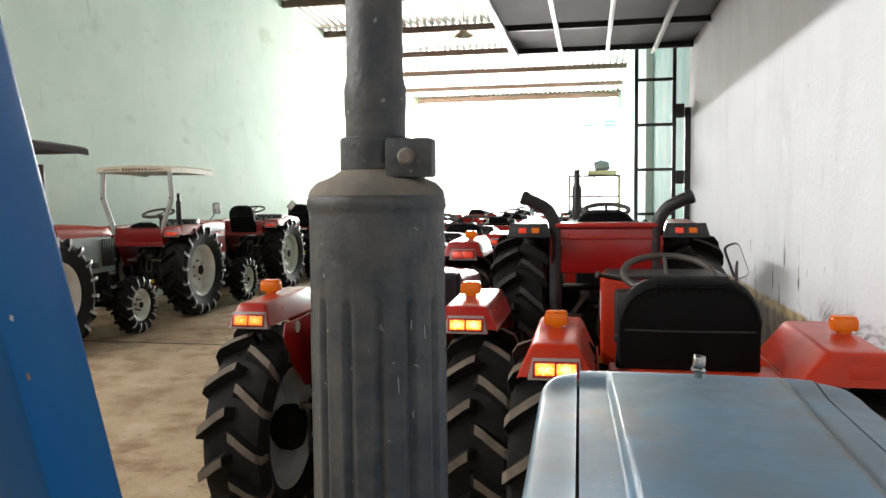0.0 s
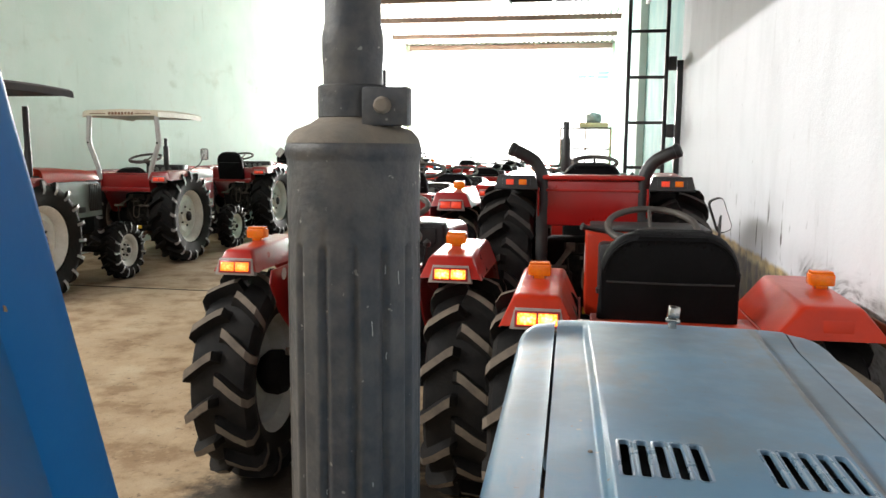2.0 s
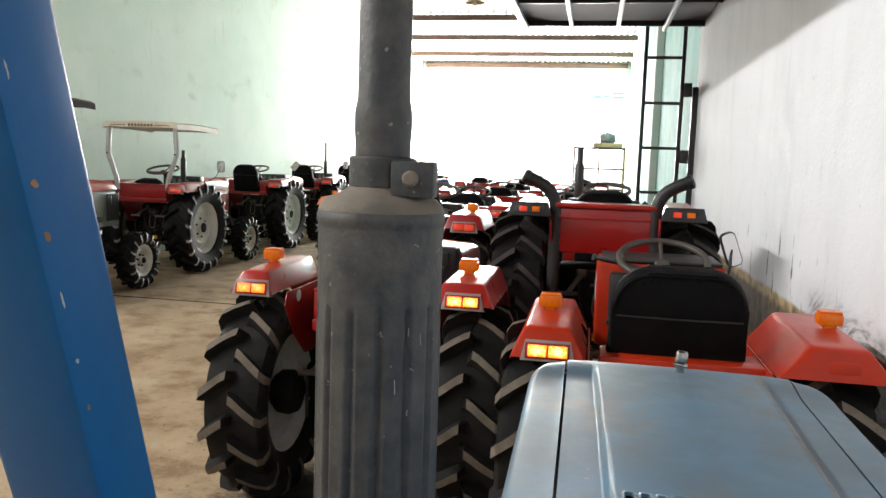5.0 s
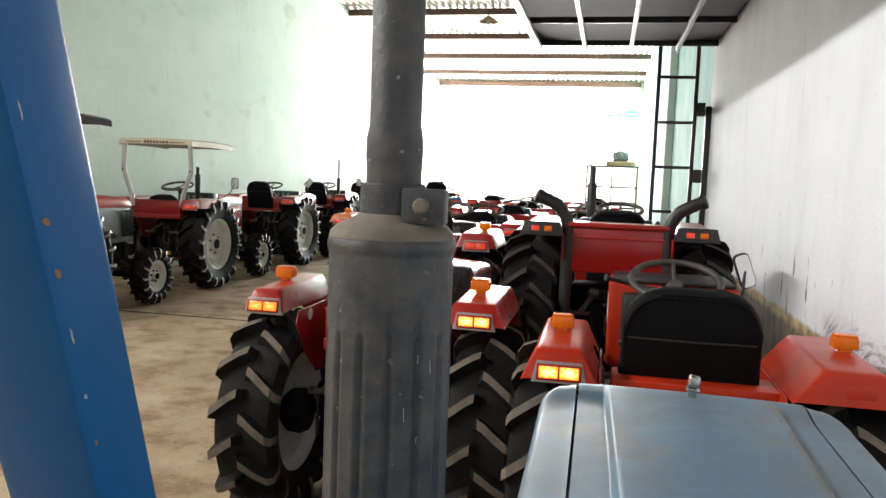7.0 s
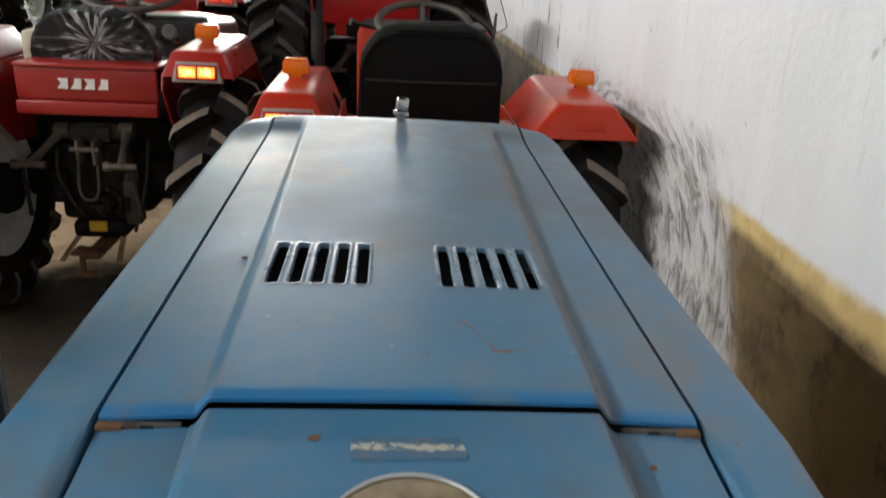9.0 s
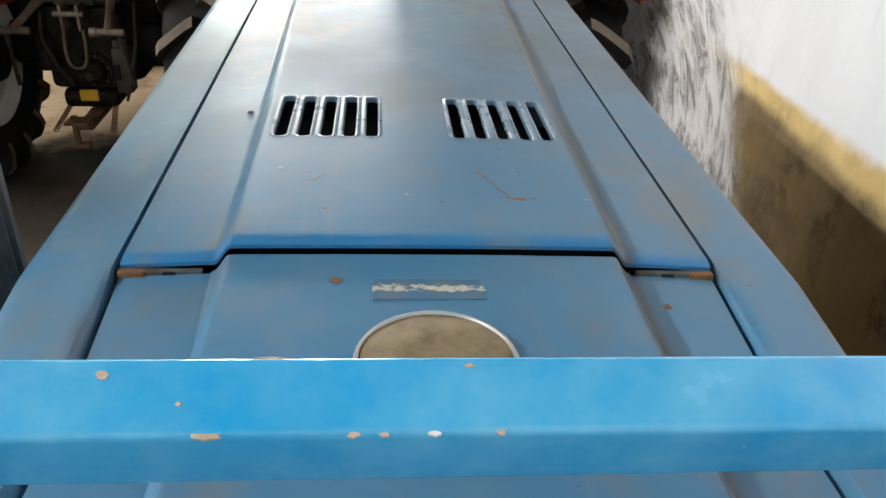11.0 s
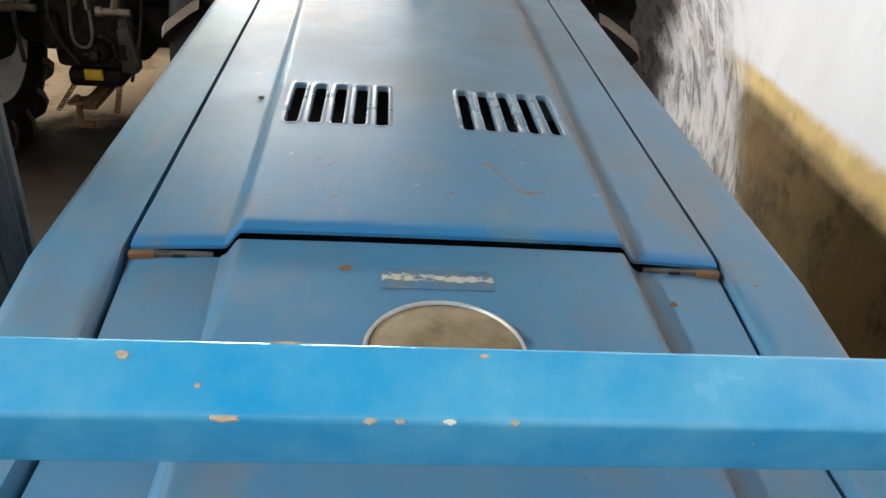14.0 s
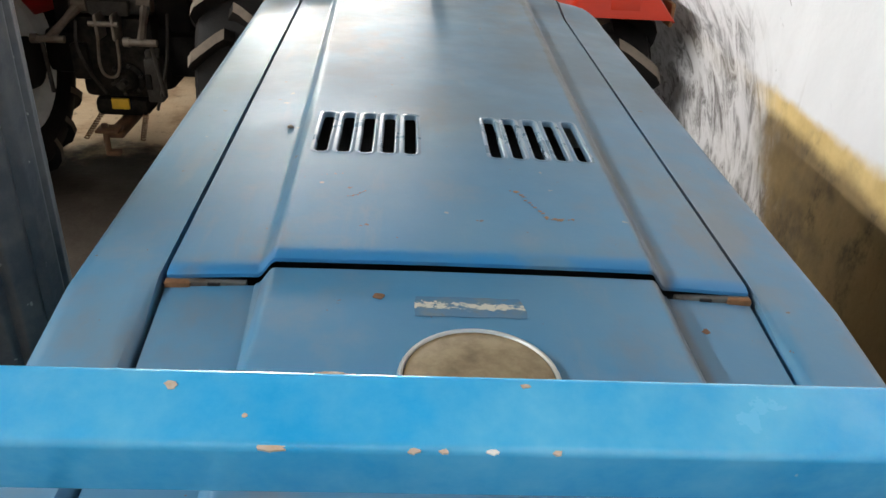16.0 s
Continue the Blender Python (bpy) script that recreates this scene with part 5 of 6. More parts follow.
part("oval_mark", tube(ring, 0.003, 6), WHITE, tractor_d, "white oval outline", at=pose(-0.01, -0.46 + 0.42 - 0.07, 0.98 + 0.225, 12))
for x, y, a in ((-0.35, 8.95, 1), (-0.30, 11.6, -2), (-1.40, 12.5, 2), (-0.25, 14.4, 0), (-1.45, 15.2, -1), (-0.30, 17.4, 2), (-1.5, 18.0, 0), (-1.4, 21.0, 1), (-0.3, 20.6, 0)):
    copy_thing(tractor_e, pose(x, y, 0, 0, 0, a))
tractor_o = compact_tractor("orange compact tractor parked among the red ones", pose(-2.75, 10.6, 0),
                            {**SMALL, "R": 0.50, "fz": 1.02, "lens": RED_LENS, "paint": ORANGE, "wb": 1.25, "hood": (0.72, 1.5, 0.24, 1.05, 0.62)})
for x, y, a in ((-2.8, 13.6, 2), (-2.7, 19.5, 0)):
    copy_thing(tractor_e, pose(x, y, 0, 0, 0, a))
tractor_b = compact_tractor("small blue tractor parked far inside the hall", pose(-3.3, 16.2, 0),
                            {**SMALL, "R": 0.52, "fz": 1.15, "lens": RED_LENS, "paint": BLUE_FAR, "wb": 1.25, "hood": (0.72, 1.5, 0.24, 1.2, 0.62)})

# the row along the green wall
ROW = dict(R=0.56, w=0.30, half=0.48, Rf=0.31, wf=0.20, halff=0.52, wb=1.29, paint=RED_DARK, fz=1.12, yb=-0.50, beacons=False, lens=RED_LENS, lug=LUG_PALE, lugs=18,
           seat=(0.42, 0.30, 1.0), sy=0.22, yf=0.44, hood=(0.60, 1.34, 0.27, 1.17, 0.58), steer=(0, 0.02, 1.27), hood_paint=RED, side_bands=((1.0, 1.07), (0.93, 0.945), (0.60, 0.70)))
row_canopy = compact_tractor("dark red tractor with cream canopy by the green wall", pose(-5.42, 10.27, 0),
                             {**ROW, "seat": (0.42, 0.16, 1.0), "exhaust": (0.12, 0.30, 1.52, 0.02), "mirror": ((0.24, 0.62, 1.1), (0.46, 0.66, 1.32), 0.10, 0.15, 0),
                              "canopy": dict(y0=-0.49, y1=0.56, w=0.49, z=1.815)})
row_first = compact_tractor("grey and red tractor with weathered canopy by green wall", pose(-5.42, 7.6, 0),
                            {**ROW, "side_bands": (), "hood_paint": GREY_PAINT, "hood": (0.40, 1.36, 0.30, 1.12, 0.68), "wb": 1.3, "beacons": True, "exhaust": (0.25, 0.28, 1.78, 0.028), "steer": (0, -0.15, 1.32),
                             "canopy": dict(y0=-0.55, y1=0.62, w=0.52, z=1.95, marks=False, paint=BROWN_BOARD, label="weathered dark brown canopy roof")})
part("hood_top", hood_bm(0.39, 1.33, 0.305, 1.20, 1.06, 0.05, 0.04), ORANGE_RED, row_first, "faded red hood top")

for k in range(7):
    part("side_grille", box((0.298, 1.09 + 0.03 * k, 0.74), (0.312, 1.108 + 0.03 * k, 1.03), 0.003), PLASTIC, row_first, "dark slat of the side grille")


def model_number(parent):
    cu = bpy.data.curves.new("number", "FONT")
    cu.body, cu.size, cu.extrude = "310", 0.13, 0.001
    cu.materials.append(WHITE)
    ob = new("number", cu)
    ob.parent = parent
    ob.matrix_basis = pose(0.306, 0.42, 0.92, 90, 0, 90)
    dg = bpy.context.evaluated_depsgraph_get()
    me = bpy.data.meshes.new_from_object(ob.evaluated_get(dg))
    m = ob.matrix_basis.copy()
    bpy.data.objects.remove(ob)
    mesh = new("number", me)
    mesh.parent = parent
    mesh.matrix_basis = m
    mesh["label"] = "white painted figures 310"


model_number(row_first)
row_plain = compact_tractor("dark red tractor with tall black seat by green wall", pose(-5.42, 13.15, 0),
                            {**ROW, "seat": (0.42, 0.34, 1.0), "sy": 0.05, "mirror": ((0.24, 0.62, 1.1), (0.46, 0.40, 1.33), 0.10, 0.15, 40), "steer": (0, -0.10, 1.27)})
row_pipe = compact_tractor("dark red tractor with thin exhaust by the green wall", pose(-5.42, 15.55, 0),
                           {**ROW, "seat": (0.42, 0.34, 1.0), "sy": 0.05, "exhaust": (0.2, 0.2, 1.78, 0.016), "mirror": ((0.24, 0.62, 1.1), (0.46, 0.66, 1.35), 0.10, 0.15, 0)})
for y, a in ((18.2, 0), (20.8, 1), (23.4, -1)):
    copy_thing(row_plain if y < 20 else row_pipe, pose(-5.42, y, 0, 0, 0, a))

# ---- the blue tractor under the walk ----
CX = 0.135
LEAN = radians(0.5)  # the old tractor leans towards the wall
TRAILS = [[(0.051, 2.167), (0.063, 2.136), (0.072, 2.114), (0.093, 2.117)], [(-0.092, 2.143), (-0.086, 2.147), (-0.078, 2.156)], [(-0.12, 2.185), (-0.10, 2.190)]]
MUF_TURN = radians(-74.2 + 12.857)


def flare(y):
    """The hood widens slightly towards its nose."""
    return 1.0 + (0.055 * (y - 2.04) / 0.92 if y > 2.04 else -0.05 * min(1.0, (2.04 - y) / 0.14))


def hood_profile(x, y):
    """Height of the blue hood's skin at x from its middle line."""
    a = abs(x)
    plateau = 0.134 + 0.016 * (y - 2.04) / 0.9
    z = 1.0595 - 0.05 * a * a + (0.005 * (y - 2.3) if y > 2.3 else 0.0)
    if y < 2.04 and a < 0.221:
        z -= 0.0065
    if y < 2.04 and plateau + 0.018 < a < 0.221:
        z -= 0.002
    t = min(1.0, max(0.0, (a - plateau - 0.003) / 0.014))
    f = t * t * (3 - 2 * t) * (1 - min(1.0, max(0.0, (y - 2.93) / 0.10)))
    z -= 0.0137 * f + 0.035 * min(0.058, max(0.0, a - plateau - 0.025))
    if 2.04 < y < 2.056:
        z -= 0.0032 * (1 - math.sqrt(max(0.0, 1 - ((2.056 - y) / 0.0135) ** 2)))
    if y > 2.99:
        z -= 2.2 * (y - 2.99) ** 2
    if a > 0.221:
        k = (a - 0.221) / 0.06
        z -= 0.001 + 0.004 * k
    return z


def slot_rects():
    out = []
    for k in range(5):
        out.append((-0.1315 + 0.0212 * k, -0.1315 + 0.0212 * k + 0.0122))
        out.append((0.0365 + 0.0212 * k, 0.0365 + 0.0212 * k + 0.0122))
    return sorted(out)


def skin_bm(xs, ys, holes=(), hy=(0, 0)):
    """A sheet over the hood's profile, with slots left open and their edges turned down."""
    bm = bmesh.new()
    grid = [[bm.verts.new((x * (flare(y) if abs(x) > 0.145 else 1.0), y, hood_profile(x, y))) for x in xs] for y in ys]
    for j in range(len(ys) - 1):
        for i in range(len(xs) - 1):
            xm, ym = (xs[i] + xs[i + 1]) / 2, (ys[j] + ys[j + 1]) / 2
            if hy[0] < ym < hy[1] and any(a < xm < b for a, b in holes):
                continue
            bm.faces.new((grid[j][i], grid[j][i + 1], grid[j + 1][i + 1], grid[j + 1][i]))
    if not holes:
        edge = [e for e in bm.edges if len(e.link_faces) == 1]
        ret = bmesh.ops.extrude_edge_only(bm, edges=edge)
        for v in ret["geom"]:
            if isinstance(v, bmesh.types.BMVert):
                v.co.z -= 0.012
        return bm
    edge = [e for e in bm.edges if len(e.link_faces) == 1 and not (hy[0] - 0.01 < sum(v.co.y for v in e.verts) / 2 < hy[1] + 0.01 and abs(e.verts[0].co.x) < 0.15)]
    ret = bmesh.ops.extrude_edge_only(bm, edges=edge)
    for v in ret["geom"]:
        if isinstance(v, bmesh.types.BMVert):
            v.co.z -= 0.003 if v.co.y < 2.05 else 0.012
    return bm


def slot_lip(a, b, y0, y1):
    """The rolled lip of one cooling slot, with rounded ends."""
    bm = bmesh.new()
    cx, hw = (a + b) / 2, (b - a) / 2
    def ring(grow, dz):
        r = min(hw, 0.0048) + grow
        pts = []
        for k, (sx, sy) in enumerate(((1, 1), (-1, 1), (-1, -1), (1, -1))):
            for q in range(5):
                t = math.pi / 2 * (k + q / 4)
                px = cx + sx * (hw + grow - r) + r * math.cos(t)
                py = (y0 + y1) / 2 + sy * ((y1 - y0) / 2 + grow - r) + r * math.sin(t)
                pts.append(bm.verts.new((px, py, hood_profile(px, py) + dz)))
        return pts
    rings = [ring(0.0044, -0.0001), ring(0.0030, 0.0003), ring(0.0018, 0.0006), ring(0.0008, 0.0006), ring(0.0001, 0.0001), ring(-0.0004, -0.0012), ring(-0.0005, -0.0055)]
    for p, q in zip(rings, rings[1:]):
        for k in range(20):
            bm.faces.new((p[k], p[(k + 1) % 20], q[(k + 1) % 20], q[k]))
    return bm


def build_blue_tractor():
    base = thing("tractor", "old faded blue tractor with slotted hood and grey muffler", "tractor", pose(CX - 1.06 * math.sin(LEAN), 0, 0, 0, math.degrees(LEAN), 0), "parked tractors")
    ridge = [s * (0.130 + 0.0015 * k) for k in range(34) for s in (-1, 1)]
    fine = sorted({round(v, 5) for v in ([-0.2155 + 0.431 * k / 48 for k in range(49)] + [v for r in slot_rects() for v in r] + ridge)})
    holes = slot_rects()
    ys = sorted({2.043, 2.0436, 2.0445, 2.046, 2.048, 2.051, 2.056, 2.240, 2.243, 2.345, 2.348, *[2.07 + 0.04 * k for k in range(25) if not 2.23 < 2.07 + 0.04 * k < 2.355], 2.945, 2.96, 2.975, 2.99, 3.005, 3.02, 3.032, 3.045, 3.055, 3.065})
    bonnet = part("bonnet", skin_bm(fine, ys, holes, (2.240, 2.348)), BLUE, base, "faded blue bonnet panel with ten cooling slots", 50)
    for a, b in holes:
        part("slot_lip", slot_lip(a, b, 2.240, 2.348), LIP, bonnet, "rolled lip with its pale shine painted in", 60)
    # near-black sheet put in for the shade seen through the slots
    part("slot_shade", box((-0.15, 2.225, 1.02), (0.15, 2.36, 1.026), 0.0), DARK, bonnet, "dark sheet standing in for the shade under the slots")
    ys2 = [1.50, 1.6, 1.7, 1.8, 1.86, 1.92, 1.98, 2.02, 2.0335, 2.0365]
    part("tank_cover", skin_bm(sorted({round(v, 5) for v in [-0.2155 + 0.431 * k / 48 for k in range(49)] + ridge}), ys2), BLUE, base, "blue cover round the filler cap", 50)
    for s in (-1, 1):
        xs = [s * v for v in (0.2205, 0.2250, 0.236, 0.25, 0.265, 0.275)]
        bm = bmesh.new()
        ring = []
        for y in (1.50, 1.8, 1.9, 1.97, 2.04, 2.1, 2.4, 2.7, 2.85, 2.93, 2.96, 2.99, 3.01, 3.03, 3.05, 3.07):
            turn_in = 0.055 * max(0.0, (y - 2.93) / 0.14) ** 2
            def out(x):
                return x * flare(y) - s * turn_in * min(1.0, max(0.0, (abs(x) - 0.2205) / 0.05))
            row = [bm.verts.new((out(x), y, hood_profile(x, y) - 0.002)) for x in xs]
            z = hood_profile(xs[-1], y) - 0.002
            row += [bm.verts.new((out(s * (0.275 + 0.014 * math.sin(a))), y, z - 0.014 * (1 - math.cos(a)))) for a in (0.5, 1.0, 1.57)]
            row += [bm.verts.new((out(s * 0.289), y, z - d)) for d in (0.15, 0.30)]
            ring.append(row)
        for a, b in zip(ring, ring[1:]):
            for k in range(len(a) - 1):
                bm.faces.new((a[k], a[k + 1], b[k + 1], b[k]))
        edge = [e for e in bm.edges if len(e.link_faces) == 1 and all(abs(abs(v.co.x) - 0.2205 * flare(v.co.y)) < 1e-4 for v in e.verts)]
        ret = bmesh.ops.extrude_edge_only(bm, edges=edge)
        for v in ret["geom"]:
            if isinstance(v, bmesh.types.BMVert):
                v.co.z -= 0.02
        part("side_panel", bm, BLUE, base, "blue hood side panel", 50)
    # front face, inside, hinge
    bm = bmesh.new()
    add_box(bm, (-0.250, 3.055, 0.70), (0.250, 3.078, 1.02), 0.012)
    part("front_panel", bm, BLUE, base)
    part("engine", box((-0.19, 1.9, 0.45), (0.19, 2.98, 0.95), 0.03), DARK, base, "dark engine under the bonnet")
    # added dark filler: gives the hinge gap its shade and hides the floor
    part("gap_shade_strip", box((-0.2155, 1.99, 0.93), (0.2155, 2.12, 1.022), 0.004), DARK, base, "dark filler added for the shade in the hinge gap")
    for s in (-1, 1):
        br = part("hinge_bracket", box((s * 0.187 - 0.029, 2.0370, 1.016), (s * 0.187 + 0.029, 2.0425, 1.0375), 0.001), HINGE, base, "pale grey hinge bracket")
        # dark block in place of the shade inside the bracket's hole
        part("hinge_slot", box((s * 0.181 - 0.0045, 2.0360, 1.018), (s * 0.181 + 0.0045, 2.0385, 1.0372), 0.0), DARK, br)
        part("hinge_end", box((s * 0.207 - 0.0095, 2.0350, 1.018), (s * 0.207 + 0.0095, 2.0415, 1.0378), 0.002), HINGE_RUST, br, "rusty end of the hinge")
    # chrome latch knob: flange, neck and a thick tilted head
    bm = bmesh.new()
    add_lathe(bm, [(0.0, 0.004), (0.011, 0.004), (0.017, 0.001), (0.018, -0.004)], 16, pose(0.004, 2.985, 1.058))
    add_lathe(bm, [(0.009, 0.0), (0.008, 0.010), (0.0105, 0.020)], 12, pose(0.004, 2.985, 1.060))
    add_box(bm, (-0.0145, -0.009, -0.002), (0.0145, 0.009, 0.006), 0.003, turn=pose(0.004, 2.985, 1.076, 0, 6, 0))
    add_box(bm, (-0.0115, -0.0095, 0.000), (0.0125, 0.0095, 0.026), 0.006, 0, 3, turn=pose(0.004, 2.985, 1.082, -8, 6, 0))
    part("latch_knob", bm, KNOB, base, "chrome bonnet latch knob", 35)
    part("screw", lathe([(0.0032, -0.004), (0.0032, 0.001), (0.0020, 0.0024), (0, 0.0027)], 8, pose(-0.166, 2.335, hood_profile(0.166, 2.335))), STEEL, base)
    # filler cap and worn badge
    cap = lathe([(0.0, 0.0175), (0.026, 0.0172), (0.040, 0.0162), (0.0446, 0.0155), (0.0456, 0.012), (0.0458, 0.0), (0.046, -0.004)], 48, pose(0.0, 1.914, 1.0405))
    c = part("filler_cap", cap, BRASS, base, "weathered brass fuel filler cap", 30)
    part("cap_rim", lathe([(0.0452, 0.0150), (0.0460, 0.0166), (0.0474, 0.0166), (0.0486, 0.0145), (0.0488, 0.004), (0.046, 0.002)], 48, pose(0.0, 1.914, 1.0405)), CHROME, c, "bright worn rim")
    z = hood_profile(0, 1.99)
    rnd = random.Random(4)
    out = [(x + 0.0008 * (rnd.random() - 0.5), y + 0.0010 * (rnd.random() - 0.5)) for x, y in [(-0.037 + 0.0074 * k, 1.9795) for k in range(11)] + [(0.0375, 1.986), (0.036, 1.995)] + [(0.034 - 0.0071 * k, 2.003) for k in range(11)] + [(-0.0375, 1.995), (-0.0375, 1.987)]]
    part("badge", plate(out, "xy", z + 0.0002, z + 0.0004), BADGE, base, "scraped grey badge remnant with flaking white film")
    for cx, cy, s in ((-0.062, 2.002, 0.0042), (0.168, 1.996, 0.003), (0.046, 2.166, 0.0010), (-0.083, 2.150, 0.0009)):
        r = [(cx + s * (0.7 + 0.6 * rnd.random()) * math.cos(t), cy + s * (0.7 + 0.6 * rnd.random()) * math.sin(t)) for t in (2 * math.pi * q / 10 for q in range(10))]
        zc = hood_profile(cx, cy)
        part("paint_chip", plate(r, "xy", zc + 0.0002, zc + 0.0004), RUST, base, "bare rusty paint chip")
    # rusty scratch trails across the bonnet
    for k, trail in enumerate(TRAILS):
        for (xa, ya), (xb, yb) in zip(trail, trail[1:]):
            for q in range(6):
                u, s = (q + 0.8 * rnd.random()) / 6, (0.0006 + 0.0014 * rnd.random() ** 2) * (0.3 if k else 1.0)
                px, py = xa + (xb - xa) * u + 0.002 * (rnd.random() - 0.5), ya + (yb - ya) * u + 0.003 * (rnd.random() - 0.5)
                r = [(px + s * (0.8 + 1.4 * rnd.random()) * math.cos(t), py + s * (0.6 + 0.9 * rnd.random()) * math.sin(t)) for t in (2 * math.pi * w / 8 for w in range(8))]
                zc = hood_profile(px, py)
                part("rust_fleck", plate(r, "xy", zc + 0.0001, zc + 0.0003), RUST_PALE, bonnet)
    # muffler
    ax, ay = -0.289 - CX, 2.169
    prof = [(0.0, 0.70), (0.05, 0.72), (0.0664, 0.76), (0.0688, 0.78), (0.0688, 1.408), (0.0706, 1.411), (0.0706, 1.419), (0.0688, 1.423), (0.0668, 1.429), (0.060, 1.436), (0.045, 1.442), (0.0345, 1.449), (0.0335, 1.47)]
    rows = [(0.0687, z) for z in (0.78, 0.9, 1.0, 1.1, 1.2, 1.28, 1.310, 1.318, 1.3205, 1.323, 1.326, 1.36, 1.405)]
    bm = bmesh.new()
    made = []
    n = 168
    for r, z in rows:
        ring = []
        for k in range(n):
            t = 2 * math.pi * k / n
            w = abs((k % 12) - 6) / 1.6
            dip = 0.0044 * max(0.0, 1 - w * w / 1.3) * min(1.0, max(0.0, (1.326 - z) / 0.007)) - 0.0008 * max(0.0, 1 - abs(abs((k % 12) - 6) - 3) / 1.5) * (z < 1.31)
            ring.append(bm.verts.new((ax + (r - dip) * math.cos(t + MUF_TURN), ay + (r - dip) * math.sin(t + MUF_TURN), z)))
        made.append(ring)
    for p, q in zip(made, made[1:]):
        for k in range(n):
            bm.faces.new((p[k], p[(k + 1) % n], q[(k + 1) % n], q[k]))
    add_lathe(bm, prof[:4], 40, pose(ax, ay, 0))
    add_lathe(bm, [(0.0687, 1.405)] + prof[4:], 56, pose(ax, ay, 0))
    muf = part("muffler", bm, MUFFLER, base, "grey painted upright muffler with pressed flutes", 50)
    muf.matrix_basis = Matrix.Translation((ax, ay, 1.41)) @ Matrix.Rotation(-LEAN, 4, "Y") @ Matrix.Translation((-ax, -ay, -1.41))
    for k in range(9):
        t, z, h = -1.9 + 1.5 * rnd.random(), 0.98 + 0.36 * rnd.random(), 0.004 + 0.012 * rnd.random()
        p = [(ax + 0.0688 * math.cos(t + d), ay + 0.0688 * math.sin(t + d), z + e) for d, e in ((0, 0), (0.006 - 0.02 * rnd.random(), h * 0.5), (0.01 - 0.03 * rnd.random(), h))]
        part("scratch", tube(p, 0.0005, 4), SILVER, muf, "bare bright scratch")
    part("dust_cap", lathe([(0.0695, 1.4235), (0.0674, 1.4295), (0.0608, 1.4365), (0.0458, 1.4425), (0.0352, 1.4495)], 40, pose(ax, ay, 0)), DUSTY, muf, "dusty shoulder of the muffler")
    part("exhaust_pipe", lathe([(0.0305, 1.445), (0.0305, 1.50), (0.0315, 1.51), (0.0315, 1.53), (0.0285, 1.545), (0.0285, 2.15), (0.025, 2.15), (0.025, 1.9)], 28, pose(ax, ay, 0)), MUFFLER, muf, "grey exhaust pipe")
    bm = lathe([(0.034, 1.448), (0.0365, 1.450), (0.0365, 1.480), (0.034, 1.482)], 28, pose(ax, ay, 0))
    add_box(bm, (ax + 0.02, ay - 0.042, 1.4405), (ax + 0.0665, ay - 0.020, 1.478), 0.003)
    clamp = part("clamp", bm, MUFFLER, muf, "grey pipe clamp with its lug")
    part("clamp_bolt", lathe([(0.0085, 0), (0.0085, 0.005), (0.006, 0.008), (0, 0.008)], 12, pose(ax + 0.042, ay - 0.042, 1.460, 90)), DUSTY, clamp)
    # guard frame: crossbar in the lit blue, leaning posts in the shaded blue
    bm = bmesh.new()
    add_box(bm, (-0.4465, -0.034, -0.0365), (0.4465, 0.0, 0.0), 0.0036, 0, 6)
    fr = part("guard_crossbar", bm, BLUE_LIT, base, "blue crossbar in a painted lit tone, with chipped paint", at=pose(0, 1.7995, 1.1495, 17.0, 0, 0))
    # chips: along the bar, across its top from the far edge (0) to the near edge (1), half-sizes, material
    for cx, u, sx, sy, mt in ((0.040, 0.975, 0.0052, 0.0014, CHIP), (0.092, 0.985, 0.0024, 0.0011, CHIP), (0.103, 0.985, 0.0016, 0.0009, CHIP), (0.121, 0.98, 0.0024, 0.0012, WHITE), (0.145, 0.975, 0.0017, 0.0014, CHIP),
                              (0.067, 0.05, 0.0020, 0.0009, CHIP), (0.060, 0.03, 0.006, 0.0006, CHIP), (0.135, 0.16, 0.0018, 0.0009, CHIP), (0.001, 0.25, 0.0022, 0.0017, CHIP), (0.030, 0.62, 0.0012, 0.0009, CHIP)):
        cy = -0.034 * u
        r = [(cx - CX + sx * (0.55 + 0.9 * rnd.random()) * math.cos(t), cy + sy * (0.55 + 0.9 * rnd.random()) * math.sin(t)) for t in (2 * math.pi * q / 13 for q in range(13))]
        zc = 0.0001 if 0.09 < u < 0.9 else -0.0009
        part("paint_chip", plate(r, "xy", zc - 0.0008, zc + 0.0002), mt, fr, "chipped paint spot")
    for s in (-1, 1):
        bm = bmesh.new()
        vs = []
        for y, z in ((1.790, 1.10), (1.400, 2.34)):
            vs.append([bm.verts.new((s * 0.477 + dx, y + dy, z)) for dx, dy in ((-0.030, -0.025), (0.030, -0.025), (0.030, 0.025), (-0.030, 0.025))])
        for k in range(4):
            bm.faces.new((vs[0][k], vs[0][(k + 1) % 4], vs[1][(k + 1) % 4], vs[1][k]))
        bm.faces.new(vs[0])
        bm.faces.new(vs[1])
        bmesh.ops.bevel(bm, geom=bm.edges[:], offset=0.005, segments=2, profile=0.5, affect="EDGES")
        post = part("guard_post", bm, BLUE_SHADED, base, "leaning blue guard post in a painted shade tone")
        for zc, size, tall, mt in ((1.462, 0.0022, 1.0, RUST_PALE), (1.437, 0.0020, 1.4, RUST_PALE), (1.512, 0.0006, 7.0, SILVER), (1.405, 0.0006, 8.0, SILVER), (1.372, 0.0011, 1.5, SILVER), (1.345, 0.0011, 1.6, RUST_PALE)):
            yc = 1.79 - 0.3145 * (zc - 1.10) - 0.025 + 0.007
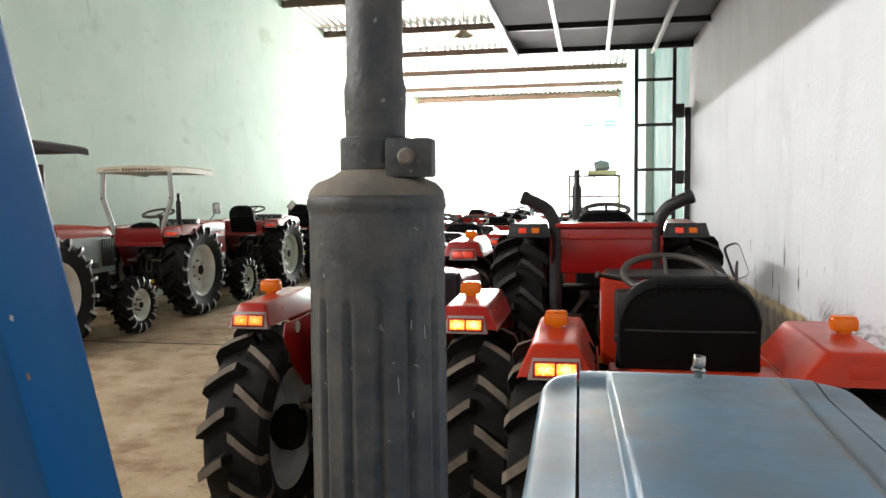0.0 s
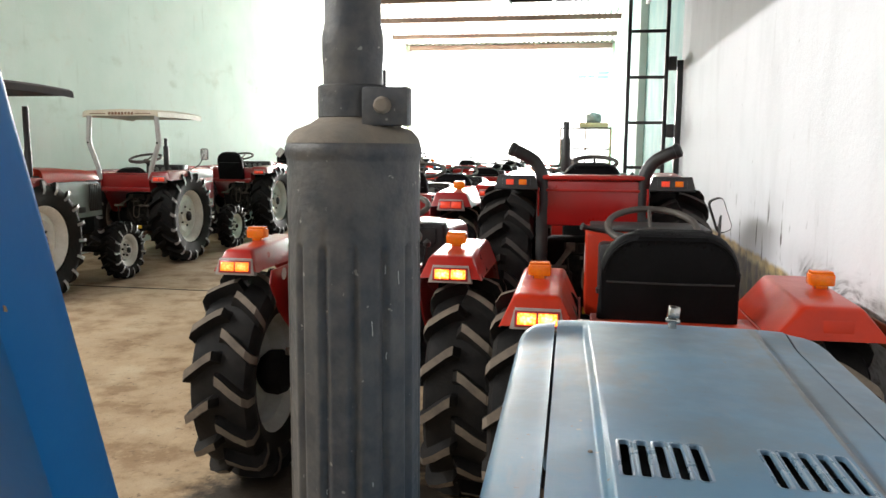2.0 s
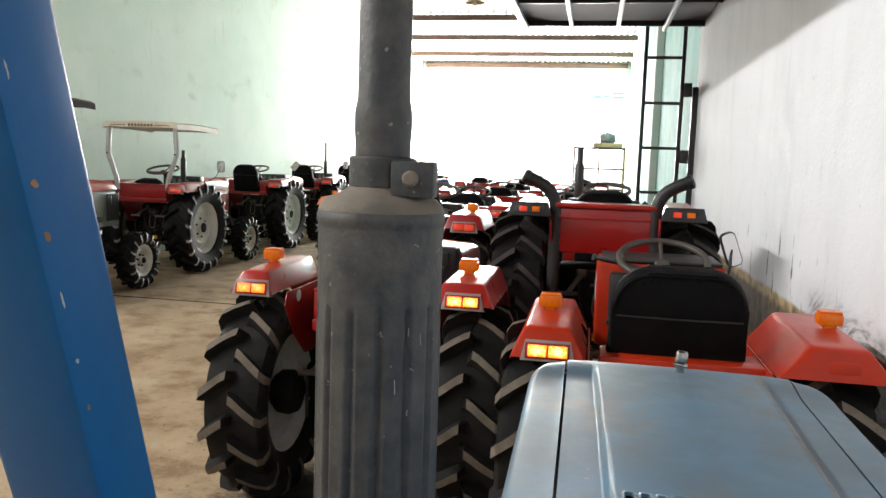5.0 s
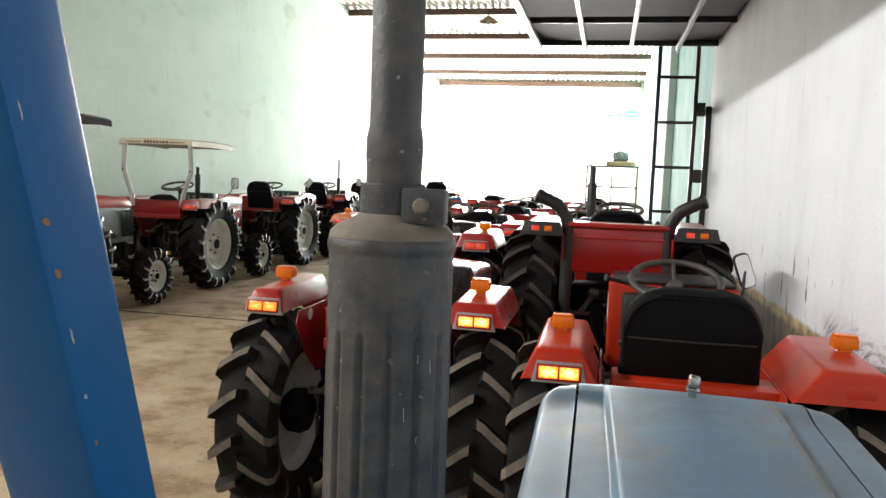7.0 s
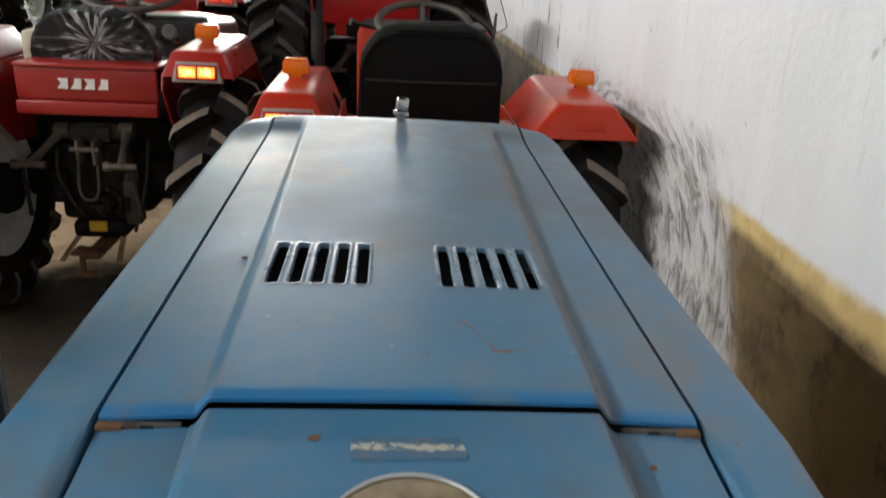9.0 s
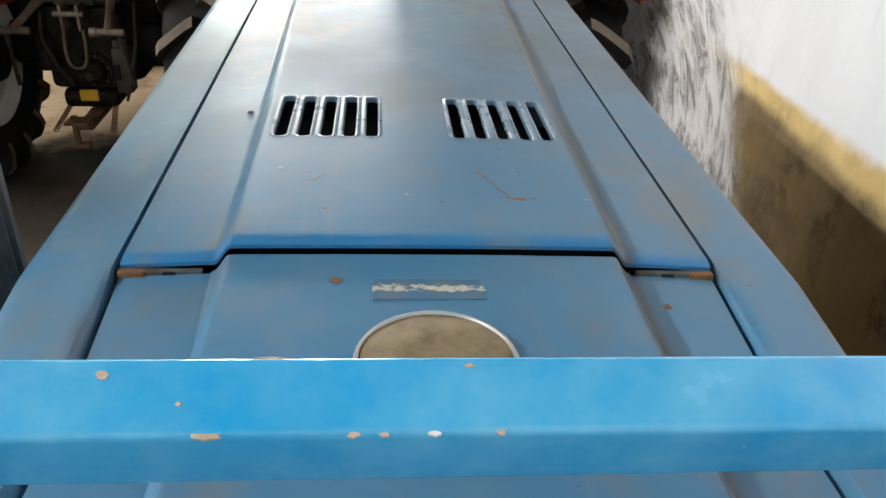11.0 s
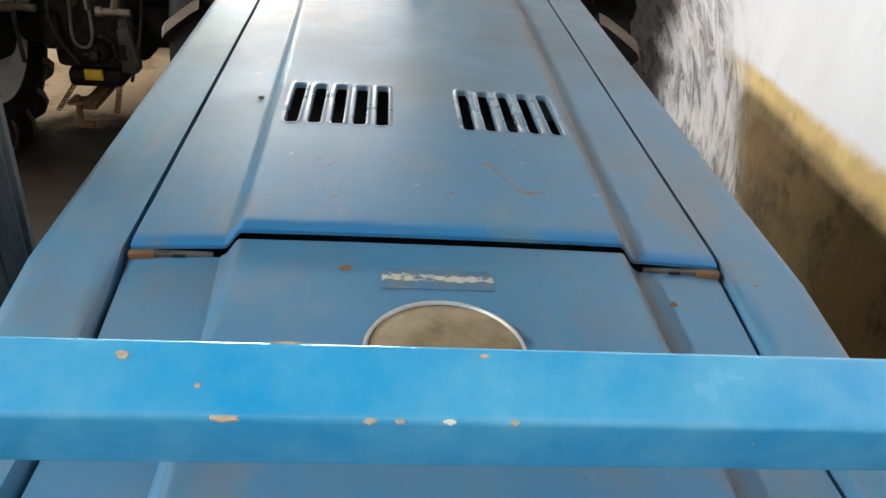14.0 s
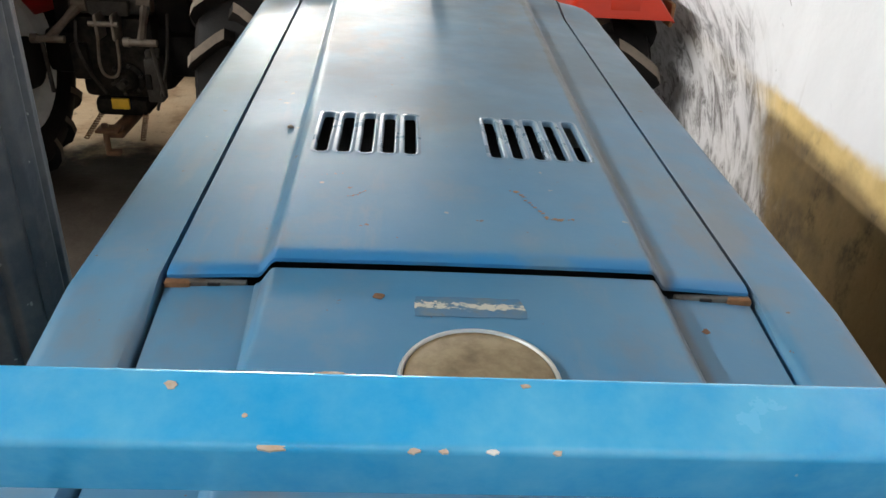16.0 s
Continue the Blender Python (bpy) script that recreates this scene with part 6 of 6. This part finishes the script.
            ring = [(yc + size * (0.6 + 0.7 * rnd.random()) * math.cos(t) - 0.3145 * size * tall * math.sin(t), zc + size * tall * (0.7 + 0.5 * rnd.random()) * math.sin(t)) for t in (2 * math.pi * q / 11 for q in range(11))]
            part("paint_chip", plate(ring, "yz", s * 0.4472, s * 0.4467), mt, post, "worn spot along the post's edge")
        part("post_foot", box((s * 0.477 - 0.028, 1.768, 0.72), (s * 0.477 + 0.028, 1.812, 1.12), 0.006), BLUE_SHADED, base)
        part("foot_bracket", box((s * 0.28, 1.77, 0.74), (s * 0.465, 1.805, 0.80), 0.005), BLUE_SHADED, base)
    part("guard_top_bar", box((-0.49, 1.372, 2.33), (0.49, 1.428, 2.39), 0.006), BLUE_SHADED, base)
    # running gear
    part("chassis", box((-0.15, 0.5, 0.34), (0.15, 2.9, 0.62), 0.03), IRON, base)
    part("rear_axle", tube([(-0.42, 0.6, 0.48), (0.42, 0.6, 0.48)], 0.07, 12), IRON, base)
    part("front_axle", tube([(-0.36, 2.55, 0.25), (0.36, 2.55, 0.25)], 0.035, 10), IRON, base)
    part("axle_pivot", box((-0.06, 2.48, 0.22), (0.06, 2.62, 0.36), 0.01), IRON, base)
    for s in (-1, 1):
        for w, x in ((put_wheel("rear_wheel", base, s * 0.44, 0.6, 0.48, 0.27, 0.27, 17, 0.034, LUG, 0.1), 0.44),
                     (put_wheel("front_wheel", base, s * 0.36, 2.55, 0.25, 0.15, 0.135, 15, 0.02, LUG, 0.1), 0.36)):
            w.matrix_basis = Matrix.Translation((0, 0, s * x * math.sin(LEAN))) @ w.matrix_basis
    put_seat(base, 0, 0.45, 0.72, 0.42, 0.30)
    part("seat_stand", box((-0.12, 0.42, 0.55), (0.12, 0.85, 0.64), 0.02), IRON, base)
    return base


build_blue_tractor()


# ---- far end of the hall ----
def build_shelf():
    base = thing("glass_showcase", "pale metal showcase with glass panes standing by the far door", "showcase", pose(0.05, 26.6, 0))
    for x in (-0.78, 0.0, 0.78):
        for y in (-0.2, 0.2):
            part("upright", box((x - 0.022, y - 0.022, 0), (x + 0.022, y + 0.022, 2.05), 0.003), RUST, base)
    for z in (0.1, 0.75, 1.4, 2.05):
        part("shelf_board", box((-0.8, -0.22, z), (0.8, 0.22, z + 0.05), 0.003), BROWN_BOARD, base)
    b = part("cardboard_box", box((-0.15, 26.45, 2.103), (0.75, 26.75, 2.25), 0.01), WOOD)
    tagged(b, "flat brown cardboard box on top of the showcase", "box")
    bm = bmesh.new()
    bmesh.ops.create_icosphere(bm, subdivisions=4, radius=0.24, matrix=Matrix.Translation((0.30, 26.6, 2.40)) @ Matrix.Diagonal((1.15, 0.55, 0.75, 1)))
    for v in bm.verts:
        d = v.co - Vector((0.30, 26.6, 2.40))
        v.co += d * (0.12 * math.sin(9 * d.x + 17 * d.z + 2) * math.cos(23 * d.x - 11 * d.z) + 0.05 * math.sin(41 * d.x + 29 * d.z))
        v.co.z = max(v.co.z, 2.251)
    b = part("plastic_bag", bm, BAG)
    tagged(b, "crumpled black bag on the cardboard box", "bag")
    sg = part("sign", box((-0.30, BACK_Y - 0.05, 3.86), (0.86, BACK_Y - 0.012, 4.16), 0.01), SIGN_PALE)
    tagged(sg, "pale green signboard with teal bars by the wide door", "sign")
    for x0, x1, z0, z1 in ((-0.24, 0.02, 3.93, 3.99), (0.10, 0.32, 3.95, 4.00), (0.42, 0.80, 4.06, 4.12), (0.42, 0.80, 3.92, 3.98)):
        part("bar", box((x0, BACK_Y - 0.058, z0), (x1, BACK_Y - 0.0505, z1), 0.001), TEAL, sg, "teal bar in place of lettering")
    lamp = thing("ceiling_lamp", "hanging lamp with a small brown shade under the roof", "lamp", pose(-2.1, 14.0, 4.05))
    part("shade", lathe([(0.03, 0.10), (0.06, 0.08), (0.17, 0.0), (0.16, 0.0), (0.05, 0.07)], 20), CARD, lamp)
    part("bulb", lathe([(0, -0.05), (0.03, -0.035), (0.035, -0.01), (0.02, 0.03), (0.015, 0.06)], 12), WHITE, lamp)
    part("cord", tube([(0, 0, 0.09), (0, 0, 1.72)], 0.006, 6), PLASTIC, lamp)


build_shelf()
